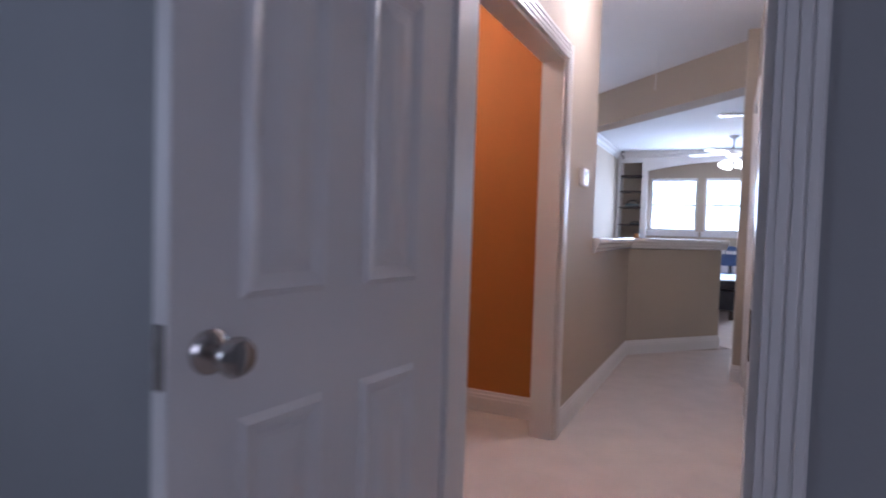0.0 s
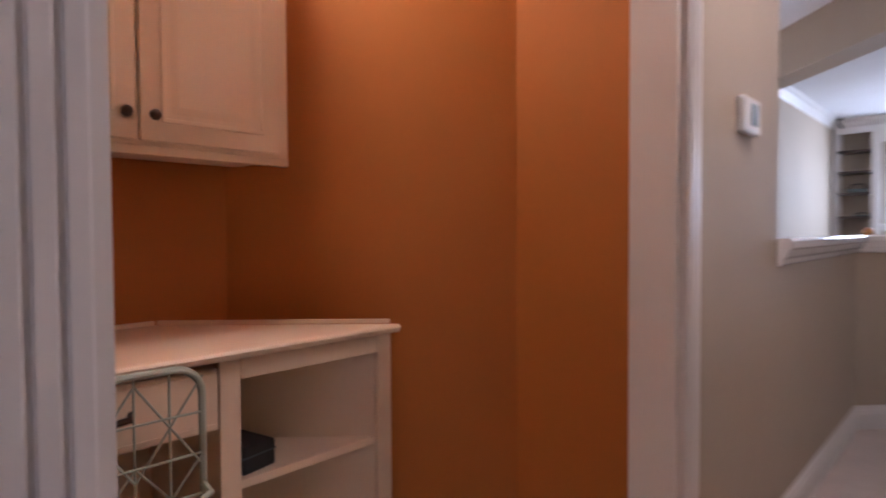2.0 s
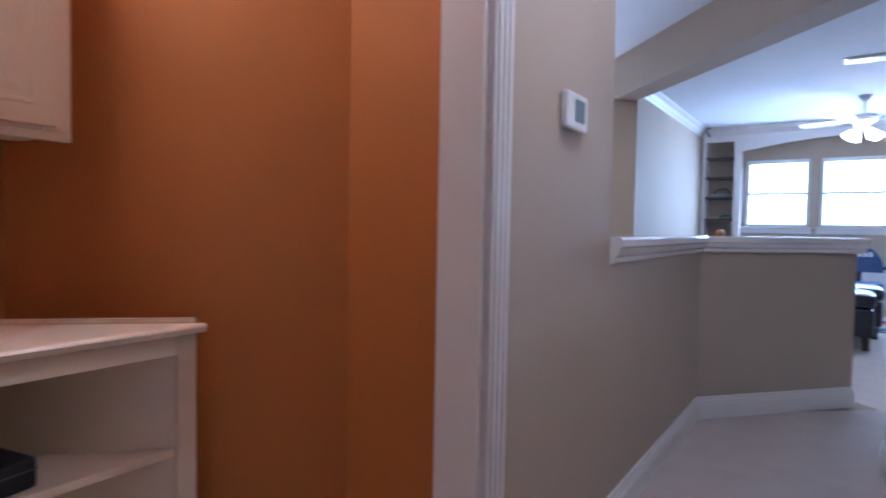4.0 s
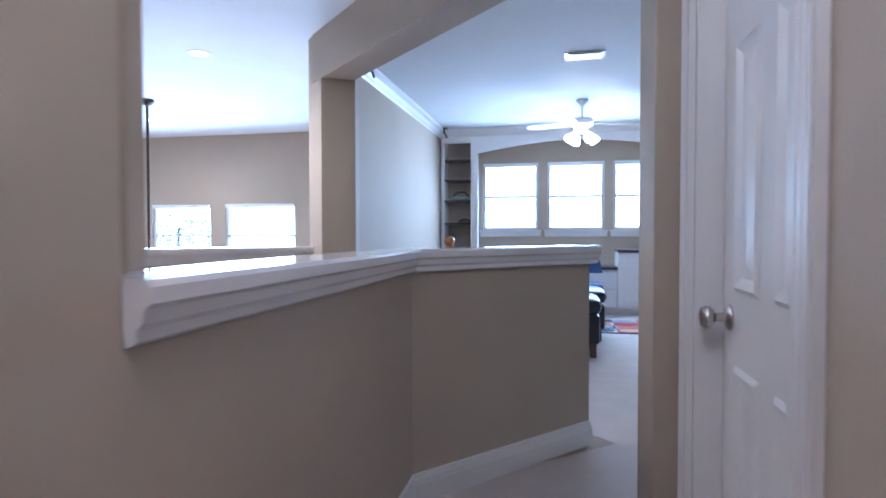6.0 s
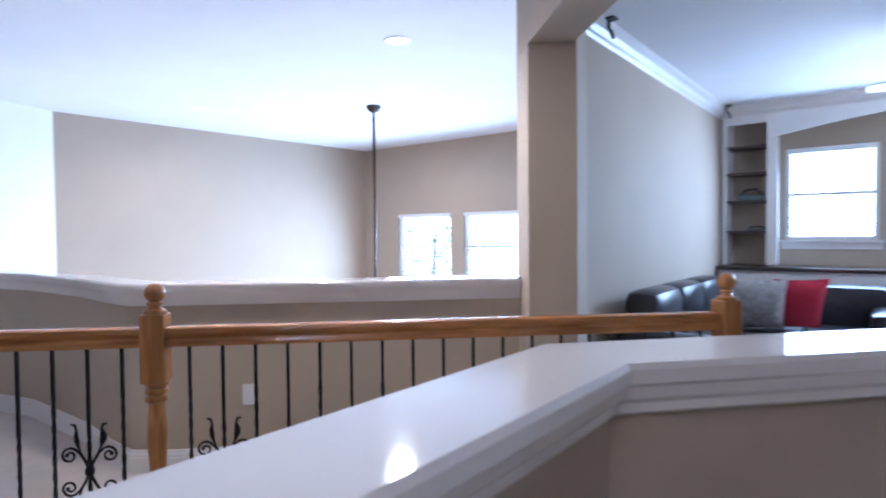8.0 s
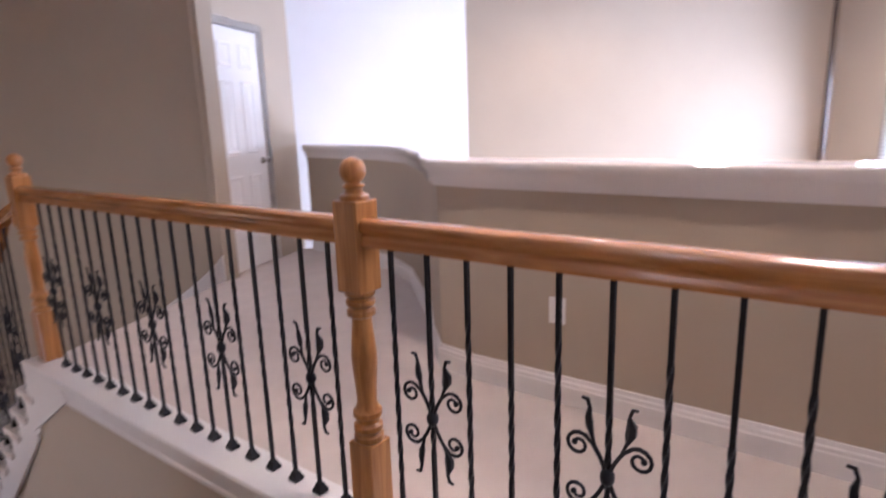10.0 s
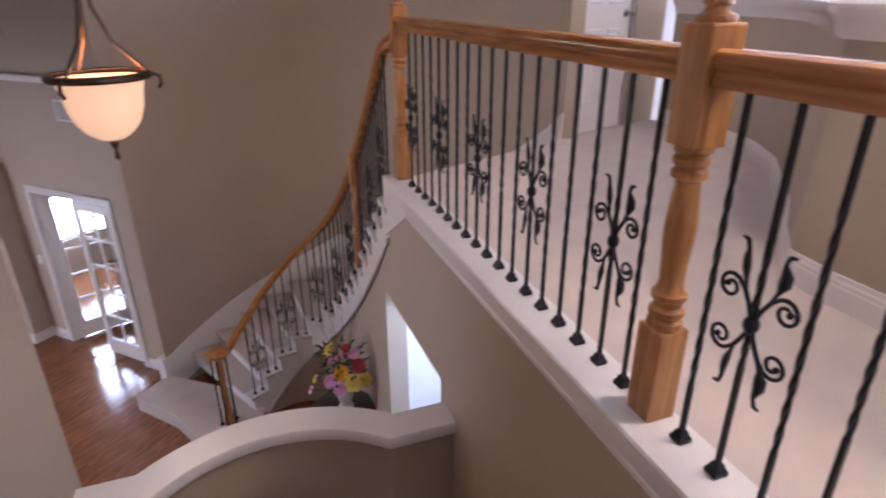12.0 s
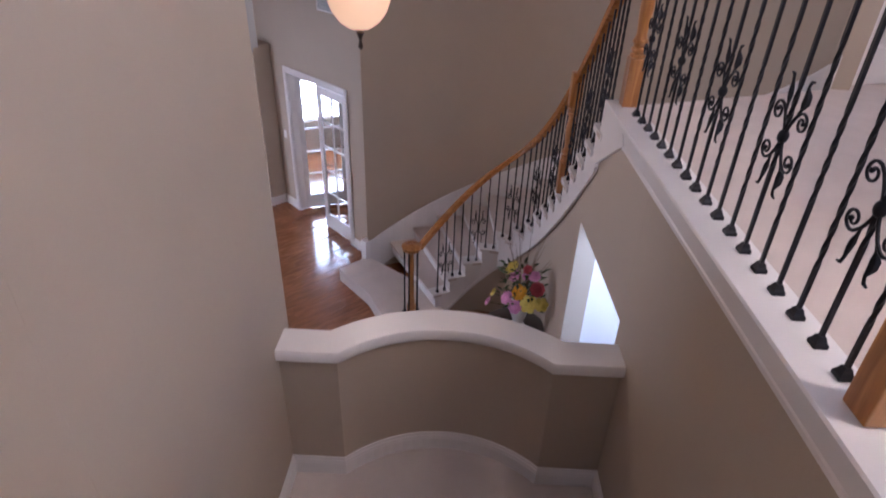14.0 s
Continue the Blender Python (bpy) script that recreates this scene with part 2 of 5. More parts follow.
BASE = [(0, 0), (0.016, 0), (0.016, 0.085), (0.013, 0.092), (0.013, 0.105), (0.008, 0.112), (0.006, 0.128), (0, 0.13)]
BASE_R = [(-s, u) for s, u in BASE]


def wall_bits(bm, a, b, z0, z1, thick, holes=()):
    """A straight wall from a to b in plan, thick to its left, with holes (along0, along1, z0, z1) cut through."""
    a, b = Vector(a), Vector(b)
    d = (b - a)
    length = d.length
    m = Matrix.Translation((a.x, a.y, 0)) @ Matrix.Rotation(math.atan2(d.y, d.x), 4, "Z")
    xs = sorted({0, length, *[h[0] for h in holes], *[h[1] for h in holes]})
    for x0, x1 in zip(xs, xs[1:]):
        cut = sorted((h[2], h[3]) for h in holes if h[0] <= x0 + 1e-6 and h[1] >= x1 - 1e-6)
        z = z0
        for h0, h1 in cut + [(z1, z1)]:
            if h0 > z + 1e-4:
                cuboid(bm, (x0, 0, z), (x1, thick, h0), 0, m)
            z = max(z, h1)
    bmesh.ops.remove_doubles(bm, verts=bm.verts, dist=1e-5)
    return bm


def wall(name, a, b, z0, z1, thick, material=PAINT, holes=()):
    return setting(name, wall_bits(bmesh.new(), a, b, z0, z1, thick, holes), material)


def baseboard(path, z=0.0, right=False):
    return setting("baseboard", sweep(bmesh.new(), [(x, y, z) for x, y in path], BASE_R if right else BASE), WHITE)
# ---- structure: corridor ----
XL, XR = -0.78, 0.18
# floors
setting("floor_corridor", prism(bmesh.new(), [(-3.2, -5.4), (3.0, -5.4), (3.0, 2.2), (3.4, 2.2), (3.4, 9.0), (-2.1, 9.0), (-2.1, 4.6), un(1.6, 0.10)[:2], un(2.5, 0.10)[:2], un(2.5, 1.30)[:2], (XL - 0.11, 2.43), (XL - 0.11, 0.86), (-1.36, 0.30), un(-2.05, 2.36)[:2], (-2.35, -1.8), (-3.2, -1.8)], -0.25, 0.0), CARPET)
# left corridor wall, with the laundry opening
wall("wall_corridor_left", (XL, 0.77), (XL, -1.76), 0, CEILING, -0.12, PAINT, [(0.87, 2.12, 0, 2.03)])
wall("wall_corridor_right", (XR, -1.76), (XR, 1.86), 0, CEILING, -0.12, PAINT, [(2.76, 3.47, 0, 2.03)])
setting("wall_corner", box((0.10, 1.86, 0), (0.33, 2.20, CEILING), 0.006), PAINT)
# bedroom end wall with its doorway
wall("wall_bedroom", (-3.2, -1.88), (2.6, -1.88), 0, CEILING, 0.12, GREY, [(2.615, 3.285, 0, 2.04)])
wall("wall_bedroom_left", (-3.2, -5.4), (-3.2, -1.88), 0, CEILING, 0.1, GREY)
wall("wall_bedroom_back", (2.6, -5.4), (-3.2, -5.4), 0, CEILING, 0.1, GREY)
wall("wall_bedroom_right", (2.6, -1.88), (2.6, -5.4), 0, CEILING, 0.1, GREY)
# ceiling over everything
setting("ceiling", box((-8.6, -6.8, CEILING), (4.2, 9.4, CEILING + 0.1)), CEIL)


def casing(parent_m, w, h, name="trim", both=True, wide=0.085):
    """Fluted casing round an opening of width w and height h, in the plane y = 0 facing -y."""
    for x0, x1, z0, z1, up in ((-wide, 0, 0, h + wide, True), (w, w + wide, 0, h + wide, True), (0, w, h, h + wide, False)):
        bm = bmesh.new()
        cuboid(bm, (x0, -0.018, z0), (x1, 0, z1))
        for k in range(3):
            f = 0.014 + k * 0.024
            if up:
                cuboid(bm, (x0 + f, -0.023, z0 + 0.001), (x0 + f + 0.018, -0.0182, z1 - 0.002), 0.002)
            else:
                cuboid(bm, (x0 + 0.001, -0.023, z0 + f), (x1 - 0.001, -0.0182, z0 + f + 0.018), 0.002)
        bmesh.ops.transform(bm, matrix=parent_m, verts=bm.verts)
        setting("trim", bm, WHITE)


def jamb(m, w, h, depth):
    bm = bmesh.new()
    cuboid(bm, (0.0, 0.001, 0), (0.016, depth, h))
    cuboid(bm, (w - 0.016, 0.001, 0), (w, depth, h))
    cuboid(bm, (0.016, 0.001, h - 0.016), (w - 0.016, depth, h))
    bmesh.ops.transform(bm, matrix=m, verts=bm.verts)
    setting("trim", bm, WHITE)


def panel_door(name, w, h, m, label, knob_side=1, knob_z=0.93, both=True):
    """A six-panel door leaf: hinge at x = 0, faces at y = 0 and y = 0.035."""
    d = thing(name, m, label, "door", kind="structure")
    bm = box((0, 0, 0.008), (w, 0.035, h), 0.002)
    leaf = part("leaf", bm, WHITE, d)
    st, mid = 0.115, 0.10
    pw = (w - 2 * st - mid) / 2
    rows = ((0.24, 0.82), (1.00, 1.60), (1.70, h - 0.12))
    for c in range(2):
        x0 = st + c * (pw + mid)
        for z0, z1 in rows:
            bm = bmesh.new()
            for y, s in ((0, -1), (0.035, 1)):
                # raised moulding ring and a sunk, bevelled field
                ring = [(x0, z0), (x0 + pw, z0), (x0 + pw, z1), (x0, z1)]
                prof = ((0.0, 0.0), (0.012, 0.009), (0.026, 0.004), (0.036, -0.0005))
                loops = []
                for ins, out in prof:
                    loops.append([bm.verts.new((px + (ins if px == x0 else -ins), y + s * (out + 0.0006), pz + (ins if pz == z0 else -ins))) for px, pz in ring])
                for a, b in zip(loops, loops[1:]):
                    for i in range(4):
                        bm.faces.new((a[i], a[(i + 1) % 4], b[(i + 1) % 4], b[i]))
                fld = []
                for ins, out in ((0.045, -0.0), (0.075, 0.006)):
                    fld.append([bm.verts.new((px + (ins if px == x0 else -ins), y + s * (out + 0.0008), pz + (ins if pz == z0 else -ins))) for px, pz in ring])
                for i in range(4):
                    bm.faces.new((fld[0][i], fld[0][(i + 1) % 4], fld[1][(i + 1) % 4], fld[1][i]))
                bm.faces.new(fld[1])
            part("panel", bm, WHITE, leaf)
    kx = w - 0.065 if knob_side > 0 else 0.065
    for y, s in ((0, -1), (0.035, 1)):
        turn = Matrix.Translation((kx, y, knob_z)) @ Matrix.Rotation(radians(90 if s < 0 else -90), 4, "X")
        bm = lathe(bmesh.new(), [(0.033, 0), (0.033, 0.004), (0.026, 0.010), (0.012, 0.013), (0.011, 0.034), (0.020, 0.040), (0.028, 0.050), (0.029, 0.060), (0.024, 0.069), (0.010, 0.073)], 24, turn)
        part("knob", bm, CHROME, d, "round brushed nickel knob", True)
    ex = w if knob_side > 0 else 0
    part("latch_plate", box((ex - 0.001, 0.005, knob_z - 0.045), (ex + 0.0015, 0.030, knob_z + 0.045)), CHROME, d, "nickel latch plate")
    return d


# bedroom doorway: casing on the bedroom side, jambs, open leaf
BD = pose(-0.585, -1.88, 0)
casing(BD, 0.67, 2.04)
jamb(BD, 0.67, 2.04, 0.12)
casing(pose(0.085, -1.76, 0, 0, 0, 180), 0.67, 2.04)
panel_door("door_1", 0.70, 2.02, pose(-0.612, -1.905, 0.004, 0, 0, -95), "white painted six-panel bedroom door standing open")
setting("trim", box((0.066, -1.87, 0.88), (0.0688, -1.835, 0.98)), CHROME)
# laundry opening
LO = pose(XL, -1.35, 0, 0, 0, 90)
casing(LO, 1.25, 2.03)
jamb(LO, 1.25, 2.03, 0.12)
# door in the right wall
RD = pose(XR, 1.71, 0, 0, 0, -90)
casing(RD, 0.71, 2.03)
jamb(RD, 0.71, 2.03, 0.12)
panel_door("door_2", 0.675, 2.02, pose(XR + 0.03, 1.018, 0.004, 0, 0, 90), "white painted six-panel door, closed, in the corridor wall", 1).matrix_basis = pose(XR + 0.105, 1.018, 0.004, 0, 0, 90)
wall("wall_closet_back", (1.2, 0.3), (1.2, 2.16), 0, CEILING, 0.1)

# half wall with cap: straight, then turned
HW = [(XL, 0.77), (XL, 2.40), (0.0, 3.25)]
HH = 1.0
bm = bmesh.new()
nb = [(XL, 0.77), (XL, 2.40), (-0.02, 3.28), (-0.105, 3.365), (XL - 0.12, 2.45), (XL - 0.12, 0.77)]
prism(bm, nb, -0.02, HH)
setting("half_wall_corridor", bm, PAINT)
cap_prof = [(0.165, 0.045), (0.165, 0.072), (0.158, 0.082), (-0.038, 0.082), (-0.046, 0.072), (-0.046, 0.048), (-0.036, 0.040), (-0.030, 0.018), (-0.020, 0.008), (-0.020, -0.008), (-0.014, -0.013), (-0.010, -0.015), (-0.004, -0.016), (0.0, -0.016), (0.0, 0.0), (0.12, 0.0), (0.12, -0.016), (0.132, -0.015), (0.138, -0.018), (0.138, 0.008), (0.150, 0.018), (0.156, 0.04)]
setting("trim_half_wall_cap", sweep(bmesh.new(), [(XL, 0.772, HH), (XL, 2.40, HH), (0.012, 3.262 + 0.03, HH)], cap_prof), CAPW, "", False)
baseboard([(XL, -0.02), (XL, 2.40), (-0.02, 3.28), (-0.105, 3.365)], 0, True)
baseboard([(XR, 0.91), (XR, -1.66)], 0, True)
baseboard([(0.33, 2.20), (0.10, 2.20), (0.10, 1.86), (XR, 1.86)], 0, True)

# ---- structure: stairwell, landing, foyer ----
# wall under the railing, with the low opening
wall("wall_under_railing", un(2.6, 0.09)[:2], un(-1.44, 0.09)[:2], LOW, -0.06, -0.15, PAINT)


def upright(bm, pts, n0, n1):
    """A closed outline of (u, z) in the railing's plane, n0 to n1 deep."""
    f, g = [bm.verts.new(un(u, n0, z)) for u, z in pts], [bm.verts.new(un(u, n1, z)) for u, z in pts]
    bm.faces.new(f), bm.faces.new(g)
    for i in range(len(pts)):
        j = (i + 1) % len(pts)
        bm.faces.new((f[i], f[j], g[j], g[i]))
    return bm


# over and beside the low opening, up to the stair's string
setting("wall_over_low_opening", upright(bmesh.new(), [(-1.441, -0.06), (-1.95, -0.06), (-2.45, -0.37), (-2.75, -0.56), (-2.75, LOW), (-2.61, LOW), (-2.61, -0.87), (-1.441, -0.83)], 0.09, -0.06), PAINT)
# white string head where the stair meets the walkway's edge
setting("trim_string_head", upright(bmesh.new(), [(-1.93, -0.058), (-2.05, 0.028), (-2.47, 0.028), (-2.47, -0.384)], 0.106, -0.04), WHITE)
setting("trim_railing_base", sweep(bmesh.new(), [un(2.35, 0, 0), un(-2.049, 0, 0)], [(-0.06, 0.03), (-0.06, -0.04), (0.091, -0.04), (0.091, -0.085), (0.104, -0.085), (0.104, -0.068), (0.100, -0.062), (0.100, -0.012), (0.116, 0.0), (0.116, 0.022), (0.110, 0.03)]), WHITE)
setting("wall_stairwell_left_block", prism(bmesh.new(), [un(0.08, 1.84)[:2], un(-1.45, 1.84)[:2], un(-1.45, 2.215)[:2], un(0.07, 2.215)[:2]], LOW, CEILING), PAINT)
setting("wall_stairwell_left_low", prism(bmesh.new(), [un(0.45, 1.84)[:2], un(0.0805, 1.84)[:2], un(0.0805, 2.20)[:2]], LOW, 0.9), PAINT)
wall("wall_stairwell_left", un(0.08, 2.22)[:2], un(-2.35, 2.22)[:2], LOW, CEILING, 0.14, PAINT)
setting("wall_corner_fill", prism(bmesh.new(), [(XL - 0.117, 0.765), (XL - 0.117, 0.965), (-1.15, 0.75), (-1.15, 0.50)], LOW, CEILING), PAINT)
wall("wall_under_corridor", (XL - 0.115, 0.70), (XL - 0.115, 2.50), LOW, -0.02, -0.1, PAINT)
wall("wall_under_half_wall", un(0.98, 1.22)[:2], un(2.4, 1.22)[:2], LOW, -0.02, -0.1, PAINT)
# carpeted landing and the flight up to it
setting("floor_landing", prism(bmesh.new(), [un(-0.55, 0.09)[:2], un(-0.55, 1.84)[:2], un(-1.46, 1.84)[:2], un(-1.62, 0.97)[:2], un(-1.46, 0.09)[:2]], LAND - 0.2, LAND), CARPET)
fl = thing("carpeted_flight", Matrix(), "plain carpeted straight flight between painted walls", "stairs", kind="structure")
for i in range(11):
    z = LAND + (i + 1) * 0.1706
    u0 = -0.55 + i * 0.262
    bm = prism(bmesh.new(), [un(u0, 0.092)[:2], un(u0 + 0.262, 0.092)[:2], un(u0 + 0.262, 1.835 if u0 < 0.3 else 1.215)[:2], un(u0, 1.835 if u0 < 0.3 else 1.215)[:2]], z - 0.1706, z)
    part("step", bm, CARPET, fl)
# curved guard wall on the landing
def guard():
    pts = [(-1.24, 0.09), (-1.24, 0.43)]
    half_w, sag = 0.555, 0.225
    rad = (half_w ** 2 + sag ** 2) / (2 * sag)
    half = math.asin(half_w / rad)
    for i in range(1, 20):
        a = -half + 2 * half * i / 20
        pts.append((-1.24 - rad * (math.cos(a) - math.cos(half)), 0.985 + rad * math.sin(a)))
    pts += [(-1.24, 1.54), (-1.24, 1.84)]
    return pts
gp = guard()
bm = bmesh.new()
sweep(bm, [un(u, n, LAND) for u, n in gp], [(0, -1.2), (0, 0.862), (-0.11, 0.862), (-0.11, -1.2)])
setting("half_wall_landing", bm, PAINT, smooth=True)
setting("trim_landing_cap", sweep(bmesh.new(), [un(u, n, LAND + 0.862) for u, n in gp], [(0.035, 0.012), (0.04, 0.022), (0.04, 0.068), (0.033, 0.078), (-0.143, 0.078), (-0.15, 0.068), (-0.15, 0.022), (-0.142, 0.012), (-0.11, 0.0), (0.0, 0.0)]), WHITE, smooth=True)
gb = [un(-0.56, 0.09, LAND)] + [un(u, n, LAND) for u, n in gp] + [un(-0.56, 1.84, LAND)]
setting("baseboard", sweep(bmesh.new(), gb, BASE), WHITE)
# foyer floor of hardwood planks over a sheet
setting("floor_lower", box((-8.6, -6.8, LOW - 0.1), (4.2, 9.4, LOW - 0.008)), FLOORW)
wall("wall_door_foyer", (-5.05, -2.86), (-5.05, -6.6), LOW, CEILING, -0.15, PAINT, [(0.52, 1.86, LOW, LOW + 2.08)])
setting("wall_foyer_return", box((-5.05, -5.8, LOW), (-4.80, -5.12, -0.72), 0.005), PAINT)
# second opening is added on the entry side, out of view
wall("wall_foyer_front", (-8.4, -6.6), (4.0, -6.6), LOW, CEILING, -0.15, PAINT, [(1.25, 2.25, -2.5, -0.75), (6.2, 7.9, LOW + 0.3, -0.8)])
setting("backdrop_street", box((-14, -9.2, LOW - 1), (4, -9.1, 3)), DAYGLOW)
wall("wall_study_side", (-8.4, -2.2), (-5.2, -2.9), LOW, CEILING, 0.1, PAINT)
wall("wall_foyer_right", (-0.89, 0.72), (-0.89, -6.6), LOW, -0.02, 0.12, PAINT)
baseboard([(-5.05, -2.88), (-5.05, -3.30)], LOW)
baseboard([(-5.05, -4.80), (-5.05, -5.12), (-4.80, -5.12), (-4.80, -5.8)], LOW)
# laundry room walls, orange
wall("wall_laundry_back", un(-0.84, 2.365)[:2], un(-2.0, 2.365)[:2], 0, CEILING, 0.045, ORANGE)
wall("wall_laundry_right", (-0.902, 0.16), (-1.50, 0.16), 0, CEILING, -0.12, ORANGE)
wall("wall_laundry_far", (-2.17, -1.72), (-2.17, -0.42), 0, CEILING, 0.1, ORANGE)
wall("wall_laundry_near", (-2.35, -1.77), (-0.9, -1.77), 0, CEILING, 0.05, ORANGE)
setting("wall_laundry_inner", box((-0.914, -1.72, 0), (-0.902, -1.46, CEILING)), ORANGE)
setting("wall_laundry_inner", box((-0.914, -1.46, 2.14), (-0.902, 0.16, CEILING)), ORANGE)
baseboard([(-0.93, 0.158), (-1.455, 0.158), un(-1.22, 2.412)[:2]], 0, False)
setting("trim_ledge", sweep(bmesh.new(), [(-5.05, -2.9, 0.26), (-5.05, -6.5, 0.26)], [(0, 0), (0.02, 0), (0.03, 0.03), (0.05, 0.045), (0.05, 0.07), (0, 0.07)]), WHITE)
# hall seen through the low opening
wall("wall_low_hall", un(-3.6, -1.3)[:2], un(0.5, -1.3)[:2], LOW, -0.3, 0.1, CEIL)
wall("wall_low_hall_end", un(-2.88, 0.06)[:2], un(-2.88, -1.35)[:2], LOW, -0.3, -0.1, CEIL)
wall("wall_low_hall_side", un(-1.2, -0.06)[:2], un(-1.2, -1.3)[:2], LOW, -0.3, 0.1, CEIL)

# ---- curved staircase ----
INNER = [(-4.225, 0.70), (-5.30, -0.38), (-6.05, -1.20), (-4.62, -1.45)]
OUTER = [(-5.78, 1.40), (-6.95, 0.55), (-6.7, -2.35), (-4.85, -2.72)]
NT = 18
RISE = -LOW / NT


def even(pts, k):
    """The line through pts cut into k pieces of one length."""
    run = [0.0]
    for a, b in zip(pts, pts[1:]):
        run.append(run[-1] + (b - a).length)
    res, i = [], 0
    for j in range(k + 1):
        s = run[-1] * j / k
        while i < len(pts) - 2 and run[i + 1] < s:
            i += 1
        res.append(pts[i].lerp(pts[i + 1], (s - run[i]) / (run[i + 1] - run[i])))
    return res


inn, out = even(bezier(INNER, 120), 17), bezier(OUTER, 17)
stair = thing("curved_staircase", Matrix(), "curved carpeted staircase with white risers and string", "stairs", kind="structure")
for i in range(16):
    z = -(i + 1) * RISE
    a, b, c, d = inn[i], inn[i + 1], out[i + 1], out[i]
    na, nbv = (a - d).normalized(), (b - c).normalized()
    a2, b2 = a + na * 0.05, b + nbv * 0.05
    nose = (b - a).normalized() * 0.03
    bm = prism(bmesh.new(), [a2, b2 + nose, c + nose, d], z - 0.03, z)
    tread = part("tread", bm, CARPET, stair)
    bm = prism(bmesh.new(), [a2 - nose * 0.2, b2 + nose * 1.2, b + nose * 1.2 - nbv * 0.10, a - nose * 0.2 - na * 0.10], z - 0.034, z + 0.004)
    part("tread_end", bm, WHITE, tread, "white painted tread end")
    bm = prism(bmesh.new(), [b, b - (b - a).normalized() * 0.02, c - (b - a).normalized() * 0.02, c], z - RISE, z - 0.03)
    part("riser", bm, WHITE, tread)
# white string that follows the steps on the inner side, with the wall below it
bm = bmesh.new()
loops = []
for i in range(17):
    z = -(i + 1) * RISE
    for p, q in ((inn[i], i), (inn[i + 1], i)):
        low = -(i + (1 if p is inn[i + 1] else 0)) * RISE - 0.40
        lo = max(LOW, low)
        off = (p - out[min(i + (0 if q == i and p is inn[i] else 1), 17)]).normalized()
        loops.append([bm.verts.new((p.x, p.y, z - 0.03)), bm.verts.new((p.x + off.x * 0.03, p.y + off.y * 0.03, z - 0.03)), bm.verts.new((p.x + off.x * 0.03, p.y + off.y * 0.03, lo)), bm.verts.new((p.x, p.y, lo))])
for a, b in zip(loops, loops[1:]):
    for j in range(4):
        bm.faces.new((a[j], a[(j + 1) % 4], b[(j + 1) % 4], b[j]))
bm.faces.new(loops[0]), bm.faces.new(loops[-1])
part("string", bm, WHITE, stair, "white painted curved string")
fine = even(bezier(INNER, 120), 34)
bm = sweep(bmesh.new(), [(p.x, p.y, -i / 34 * 17 * RISE - 0.405) for i, p in enumerate(fine) if -i / 34 * 17 * RISE - 0.405 > LOW + 0.02], [(0.028, -0.02), (0.045, -0.02), (0.045, 0.02), (0.028, 0.02)])
part("string_moulding", bm, WHITE, stair)
bm = bmesh.new()
rows = []
for i, p in list(enumerate(fine))[4:]:
    top = max(LOW + 0.01, -i / 34 * 17 * RISE - 0.40)
    rows.append([bm.verts.new((p.x, p.y, top)), bm.verts.new((p.x + 0.012, p.y, top)), bm.verts.new((p.x + 0.012, p.y, LOW)), bm.verts.new((p.x, p.y, LOW))])
for a, b in zip(rows, rows[1:]):
    for j in range(4):
        bm.faces.new((a[j], a[(j + 1) % 4], b[(j + 1) % 4], b[j]))
setting("wall_under_stair", bm, PAINT, smooth=True)
of = bezier(OUTER, 34)
setting("wall_stair_outer", sweep(bmesh.new(), [(p.x, p.y, LOW) for p in of] + [(-4.93, -2.80, LOW), (-5.06, -2.83, LOW)], [(0, 0), (0, CEILING - LOW), (-0.12, CEILING - LOW), (-0.12, 0)]), PAINT, smooth=True)
bm = sweep(bmesh.new(), [(p.x, p.y, -i / 34 * 17 * RISE) for i, p in enumerate(of)], [(0, -0.25), (0.016, -0.25), (0.016, 0.20), (0.010, 0.22), (0, 0.22)])
part("outer_skirt", bm, WHITE, stair)
# wide first step
part("bottom_step", prism(bmesh.new(), [(-4.60, -1.22), (-4.34, -1.20), (-4.20, -1.32), (-4.20, -1.52), (-4.38, -2.1), (-4.42, -2.74), (-4.86, -2.74), (-4.95, -2.0), (-4.85, -1.30)], LOW, LOW + RISE), CARPET, stair)
part("skirt_block", box((-4.90, -2.80, LOW), (-4.80, -2.70, LOW + 0.42), 0.004), WHITE, stair)

# ---- upper walkway ----
setting("floor_walkway", prism(bmesh.new(), [un(2.45, 0.055)[:2], un(-2.40, 0.055)[:2], (-5.78, 1.40), (-6.9, 1.75), (-6.9, 2.5), (-5.9, 3.05), (-3.7, 3.1), un(1.9, -1.3)[:2]], -0.22, 0.004), CARPET)
WW = [un(1.72, -1.05), un(-0.30, -1.05), un(-0.52, -1.08), (-3.98, 2.86, 0), (-4.4, 2.90, 0), (-5.3, 2.88, 0), (-5.75, 2.76, 0), (-6.2, 2.50, 0), (-6.85, 2.05, 0)]
WW = [Vector(p) for p in WW]
setting("half_wall_walkway", sweep(bmesh.new(), WW, [(0, -3.1), (0, 0.97), (-0.12, 0.97), (-0.12, -3.1)]), PAINT, smooth=True)
setting("trim_walkway_cap", sweep(bmesh.new(), [p + Vector((0, 0, 0.97)) for p in WW], [(0.0, -0.045), (0.012, -0.045), (0.018, 0.0), (0.034, 0.02), (0.048, 0.04), (0.048, 0.068), (0.04, 0.078), (-0.16, 0.078), (-0.168, 0.068), (-0.168, 0.04), (-0.12, 0.0)]), CAPW, smooth=True)
setting("baseboard", sweep(bmesh.new(), WW, BASE), WHITE)
